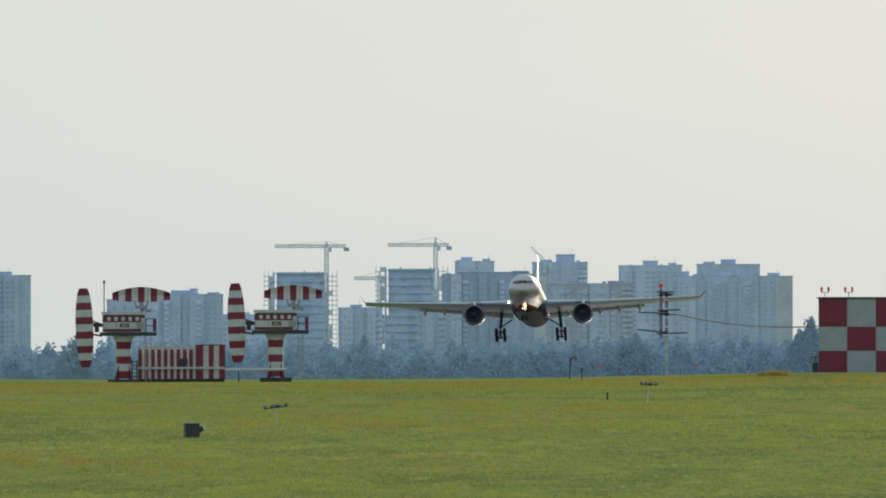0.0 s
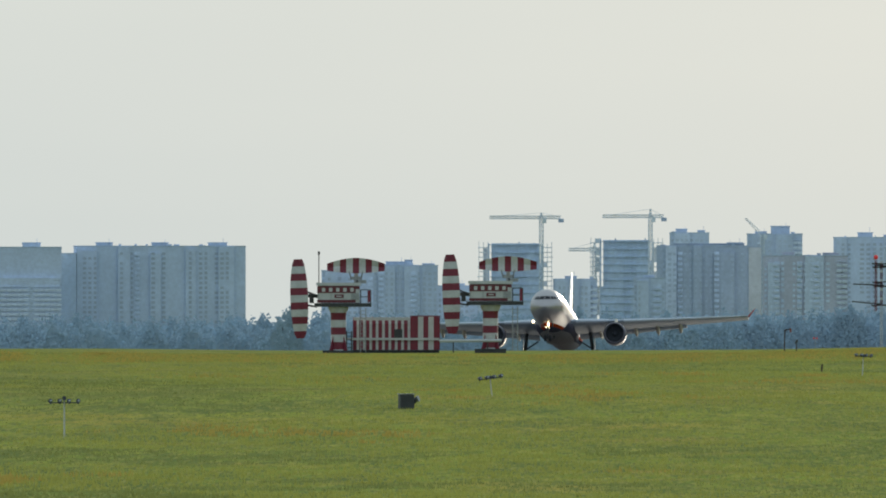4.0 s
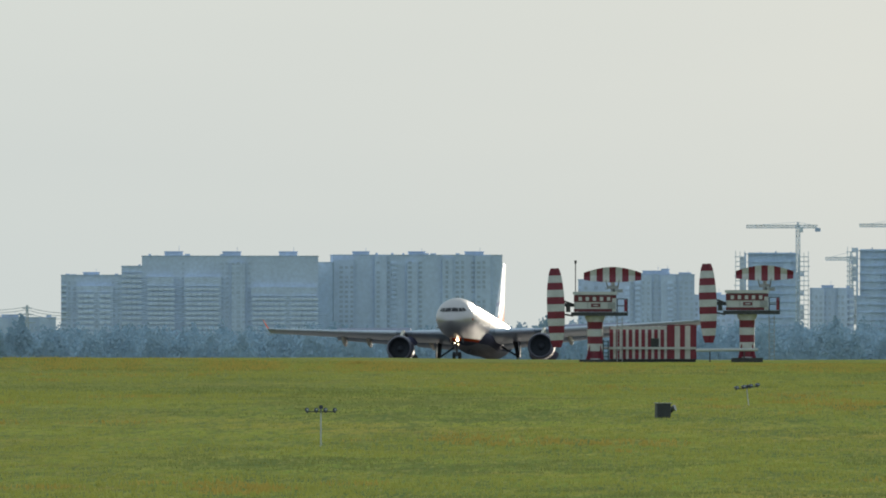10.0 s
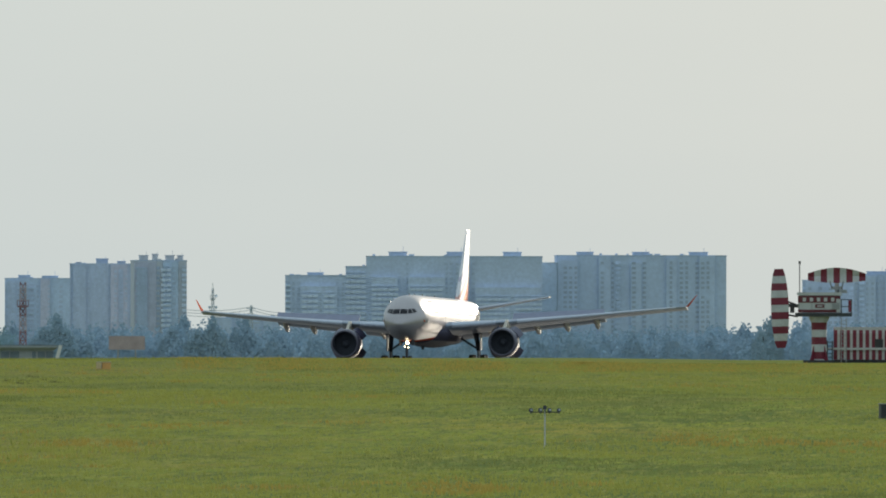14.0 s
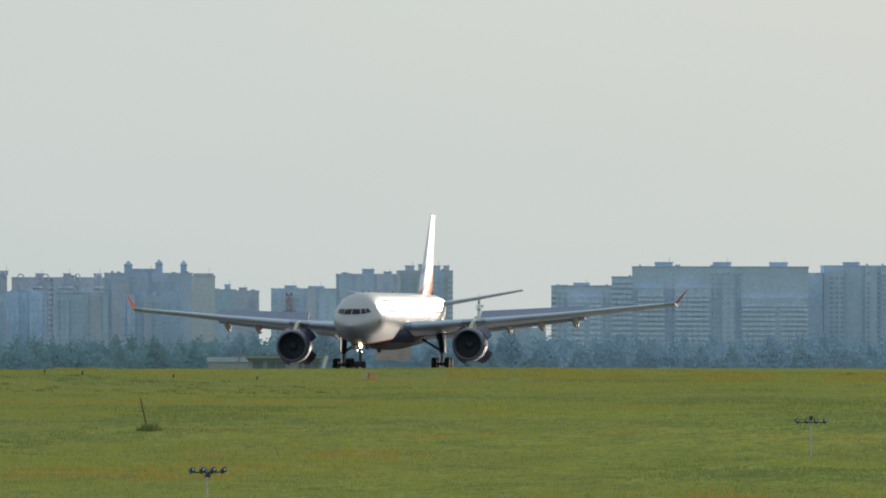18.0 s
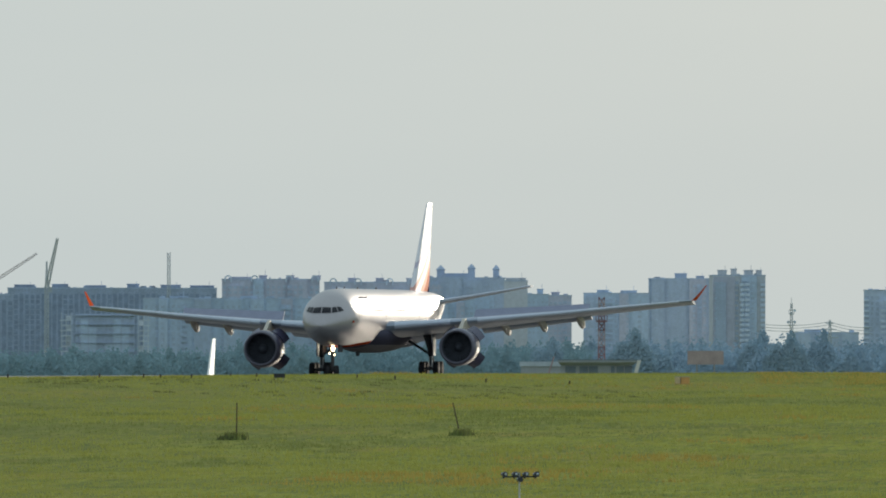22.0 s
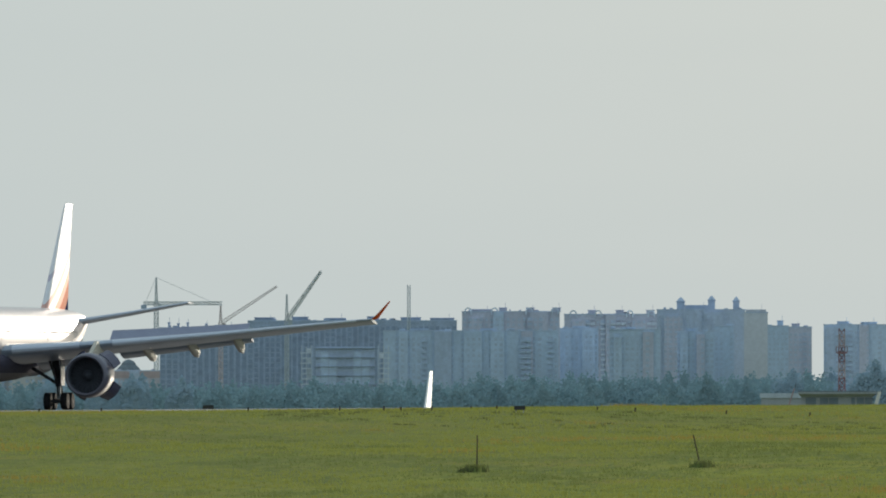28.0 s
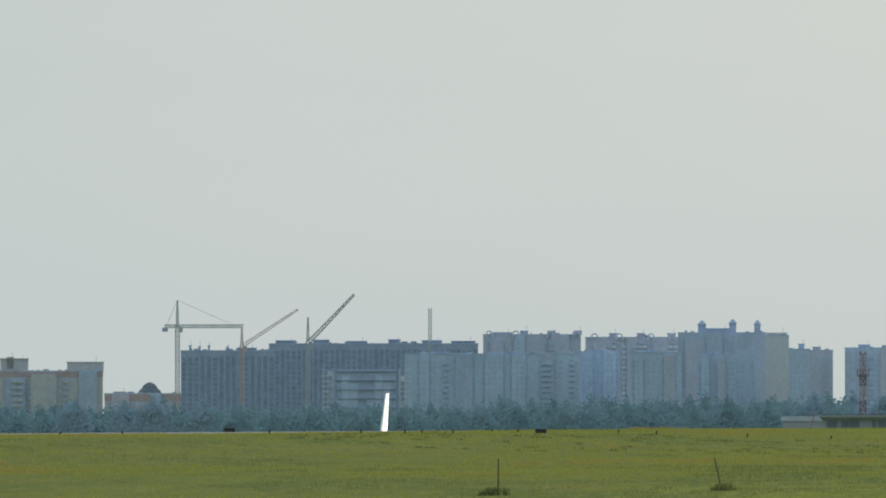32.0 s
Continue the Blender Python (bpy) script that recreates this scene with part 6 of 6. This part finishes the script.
for e, x0, x1, h in ((13, -1.05, 1.05, 0.75), (40, -0.3, 0.85, 0.6), (68, -0.8, 1.5, 0.8)):
    z = height(e, 2612) - lattice_tower.matrix_world.translation.z
    bm = box(B(), x0, x1, -0.8, 0.8, z, z + 0.12)
    for x in (x0, x1):
        box(bm, x - 0.05, x + 0.05, -0.8, 0.8, z, z + h)
    box(bm, x0, x1, -0.84, -0.78, z + h * 0.45, z + h)
    part("service_platform", bm, M_TOWERRED, lattice_tower, "dull red railed platform")
# The shed roof has the same haze in its grey.
M_SHEDROOF = mat("hazed_shed_roof", (0.46, 0.52, 0.60), 0.8, vary=0.15, scale=0.5)
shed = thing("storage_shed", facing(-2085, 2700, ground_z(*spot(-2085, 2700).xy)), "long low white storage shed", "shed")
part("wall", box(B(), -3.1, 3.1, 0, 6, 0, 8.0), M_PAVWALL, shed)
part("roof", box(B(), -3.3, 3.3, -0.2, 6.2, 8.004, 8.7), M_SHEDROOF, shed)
# Reddish board with its contrast lowered in the colour to suggest haze.
M_BILLBOARD = mat("hazed_poster", (0.430, 0.345, 0.345), 0.9, vary=0.2, scale=0.5, spec=0.1)
board = thing("billboard", facing(-1795, 3300, ground_z(*spot(-1795, 3300).xy)), "large reddish billboard near the trees, haze in its colour", "billboard")
part("panel", box(B(), -3.3, 3.3, -0.15, 0.15, 8.1, 10.6), M_BILLBOARD, board)
for x in (-1.6, 1.6):
    part("leg", tube(B(), (x, 0, 0), (x, 0, 8.2), 0.15), M_STEEL, board)


# ---- grass tufts ----
def tufts():
    rng = random.Random(11)
    blade = []
    verts, faces, mats = [], [], []

    def tuft(x, y, z, h, w, m, n=5):
        for _ in range(n):
            a = rng.uniform(0, 6.283)
            bx, by = x + rng.uniform(-w, w), y + rng.uniform(-w, w)
            hh = h * rng.uniform(0.5, 1.1)
            lx, ly = math.cos(a) * hh * 0.35, math.sin(a) * hh * 0.35
            ww = 0.024 + 0.05 * h
            i = len(verts)
            verts.extend([(bx - ww, by, z - 0.03), (bx + ww, by, z - 0.03), (bx + lx, by + ly, z + hh)])
            faces.append((i, i + 1, i + 2))
            mats.append(m)

    for _ in range(80000):
        d = 470 + 900 * rng.random() ** 1.2
        u = rng.uniform(-3700, 900)
        p = spot(u, d)
        k = noise.noise((p.x * 0.06, p.y * 0.02, 1.7)) + 0.5 * noise.noise((p.x * 0.3, p.y * 0.1, 4.7))
        h = 0.05 + 0.09 * rng.random() + max(0, k) * 0.10
        tuft(p.x, p.y, ground_z(p.x, p.y), h, 0.35, 2 if k > 0.55 else (1 if k < -0.2 else 0), 4)
    for _ in range(9000):
        d = 1080 + 320 * rng.random()
        u = rng.uniform(-3700, 900)
        p = spot(u, d)
        k = noise.noise((u * 0.01, 3.3, 0)) + 0.6 * noise.noise((u * 0.05, 7.3, 0))
        tuft(p.x, p.y, ground_z(p.x, p.y), 0.05 + max(0, k) * 0.14, 0.4, (2 if k > -0.25 else 0) if u > -1500 else (2 if k > 0.4 else (1 if k < 0.15 else 0)), 4)
    for _ in range(9000):
        d = 1120 + 200 * rng.random()
        u = rng.uniform(-1700, 900)
        p = spot(u, d)
        k = noise.noise((u * 0.008, 5.3, 0)) + 0.7 * noise.noise((u * 0.04, 9.3, 0))
        if k > -0.3:
            tuft(p.x, p.y, ground_z(p.x, p.y), 0.07 + 0.16 * (k + 0.3), 0.4, 2 if rng.random() < 0.75 else 1, 4)
    for u, d, h, r in ((-2630, 719, 0.36, 0.3), (-2226, 734, 0.32, 0.28), (-2640, 719, 0.2, 0.2), (580, 1240, 0.5, 1.0), (-990, 1290, 0.3, 1.0), (-2350, 1230, 0.25, 1.6)):
        p = spot(u, d)
        for _ in range(60):
            tuft(p.x + rng.gauss(0, r * 0.6), p.y + rng.gauss(0, 0.5), ground_z(p.x, p.y), h, 0.15, 2 if d > 1200 else (3 if rng.random() < 0.7 else 1), 4)
    for _ in range(110):
        u, d = rng.uniform(-3000, -1900), rng.uniform(960, 1075)
        p = spot(u, d)
        for _ in range(rng.randint(4, 14)):
            tuft(p.x + rng.gauss(0, 0.25), p.y + rng.gauss(0, 0.4), ground_z(p.x, p.y), rng.uniform(0.06, 0.16), 0.12, 3, 3)
    me = bpy.data.meshes.new("grass_tufts")
    me.from_pydata(verts, [], faces)
    for c in ((0.260, 0.290, 0.078), (0.180, 0.218, 0.072), (0.31, 0.262, 0.074), (0.135, 0.155, 0.065)):
        me.materials.append(blade_material(c))
    me.polygons.foreach_set("material_index", mats)
    tagged(new("grass_tufts", me), "tufts of tall green and dry grass across the airfield", "grass", kind="stuff")


def blade_material(c):
    m = mat("grass_blade", c, 0.8, vary=0.25, scale=0.3, fine=6, spec=0.15)
    nt = m.node_tree
    b = nt.nodes["Principled BSDF"]
    tr = nt.nodes.new("ShaderNodeBsdfTranslucent")
    tr.inputs[0].default_value = (c[0] * 1.25, c[1] * 1.15, c[2], 1)
    mx = nt.nodes.new("ShaderNodeMixShader")
    mx.inputs[0].default_value = 0.16
    nt.links.new(b.outputs[0], mx.inputs[1])
    nt.links.new(tr.outputs[0], mx.inputs[2])
    nt.links.new(mx.outputs[0], nt.nodes["Material Output"].inputs["Surface"])
    return m


tufts()


def motions():
    """The landing: down to the runway, roll-out past the tripod; spoilers, reversers, and the far taxiing aircraft."""
    # seconds, metres along the runway of the flight deck before it comes abeam, height of the main wheels, nose-up pitch, crab, bank
    roll_out = [
        (0.0, -3130.3, 6.85, 5.70, 2.70, 1.10), (1.0, -3050.3, 3.79, 5.90, 2.50, 1.12), (2.0, -2971.1, 1.60, 6.10, 1.80, 1.14), (3.0, -2893.3, -0.40, 6.40, 1.80, 1.17),
        (4.0, -2816.9, -1.88, 6.50, 1.75, 1.19), (5.0, -2740.5, -2.76, 6.30, 1.30, 1.21), (6.0, -2666.0, -3.21, 5.90, 0.90, 1.23), (7.0, -2592.8, -3.18, 5.60, 0.60, 1.26),
        (8.0, -2521.1, -2.88, 5.20, 0.40, 1.28), (9.0, -2451.0, -2.54, 4.70, 0.25, 1.30), (10.0, -2382.3, -2.05, 4.20, 0.15, 1.20), (11.0, -2315.5, -1.75, 3.30, 0.08, 1.10),
        (12.0, -2251.0, -1.36, 2.00, 0.04, 0.88), (13.0, -2186.7, -1.03, 0.95, 0.00, 0.65), (14.0, -2123.0, -0.95, 0.60, -0.05, 0.64), (15.0, -2062.0, -0.55, 0.40, -0.10, 0.64),
        (16.0, -2004.1, -0.36, 0.25, 0.10, 0.63), (17.0, -1946.6, -0.18, 0.12, 0.30, 0.63), (18.0, -1887.7, -0.05, 0.00, 0.45, 0.62), (19.0, -1834.7, 0.00, 0.00, 0.60, 0.62),
        (20.0, -1784.6, 0.00, 0.00, 0.30, 0.61), (21.0, -1734.1, 0.00, 0.00, 0.00, 0.61), (22.0, -1683.1, 0.00, 0.00, -0.17, 0.60), (23.0, -1632.7, 0.00, 0.00, -0.35, 0.60),
        (24.0, -1582.7, 0.00, 0.00, -0.50, 0.59), (25.0, -1533.6, 0.00, 0.00, -0.47, 0.59), (26.0, -1486.0, 0.00, 0.00, -0.38, 0.58), (27.0, -1441.2, 0.05, 0.00, -0.20, 0.58),
        (28.0, -1395.6, 0.17, 0.00, -0.02, 0.57), (29.0, -1350.5, 0.25, 0.00, 0.05, 0.57), (30.0, -1305.2, 0.25, 0.00, 0.05, 0.56), (31.0, -1263.0, 0.25, 0.00, 0.05, 0.56),
        (32.0, -1221.0, 0.25, 0.00, 0.05, 0.55)
    ]
    rows = []
    near = Vector((-math.cos(GAMMA), math.sin(GAMMA), 0)) * RUNWAY_P
    for t, s, z, pitch, crab, bank in roll_out:
        deck = near + HEAD * s
        yaw = -(90 + math.degrees(GAMMA) - crab)
        h = Vector((math.cos(radians(yaw)), math.sin(radians(yaw)), 0))
        p = deck - h * 27.4
        rows.append((t, pose(p.x, p.y, z + 0.06, bank, -pitch, yaw)))
    walk(jet, rows)
    for ob, at, hinge in spoilers:
        shut = Matrix.Translation(at)
        up = shut @ Matrix.Rotation(radians(40), 4, hinge)
        walk(ob, [(0.0, shut), (5.2, shut), (6.4, up), (32.0, up)])
    # the main legs hang long in the air and are pressed in at touchdown
    for ob in gears:
        walk(ob, [(0.0, pose(0, 0, -0.7)), (4.2, pose(0, 0, -0.7)), (5.4, pose(0, 0, 0)), (32.0, pose(0, 0, 0))])
    # the bogies hang tail-down until the wheels meet the runway
    for ob, side in bogies:
        hang, flat = pose(0, side * 5.34, -0.18, 0, -24, 0), pose(0, side * 5.34, 0.52)
        walk(ob, [(0.0, hang), (4.2, hang), (5.4, flat), (32.0, flat)])
    for ob, at in doors:
        opened = at @ Matrix.Rotation(radians(33), 4, "Y")
        walk(ob, [(0.0, at), (8.2, at), (10.2, opened), (32.0, opened)])
    # the luffing crane slews slowly over the western site
    walk(slewing_jib, [(t, pose(0, 0, 0, 0, 0, a)) for t, a in ((0.0, -82), (21.5, -79), (23.0, -72), (25.5, -60), (28.5, -44), (32.0, -23))])
    # the second aircraft's fin, bearing by time
    rows = []
    for t, u in ((0.0, -2650), (12.0, -2660), (21.0, -2666), (24.0, -2678), (26.0, -2686), (29.0, -2730), (30.0, -2756), (31.0, -2789), (32.0, -2825)):
        fin = spot(u, 2400 + (u + 2660) * 0.45)
        yaw = -(90 + math.degrees(GAMMA) - 0.9)
        h = Vector((math.cos(radians(yaw)), math.sin(radians(yaw)), 0))
        p = fin + h * 12.0
        rows.append((t, pose(p.x, p.y, ground_z(p.x, p.y), 0, 0, yaw)))
    walk(jet2, rows)


motions()
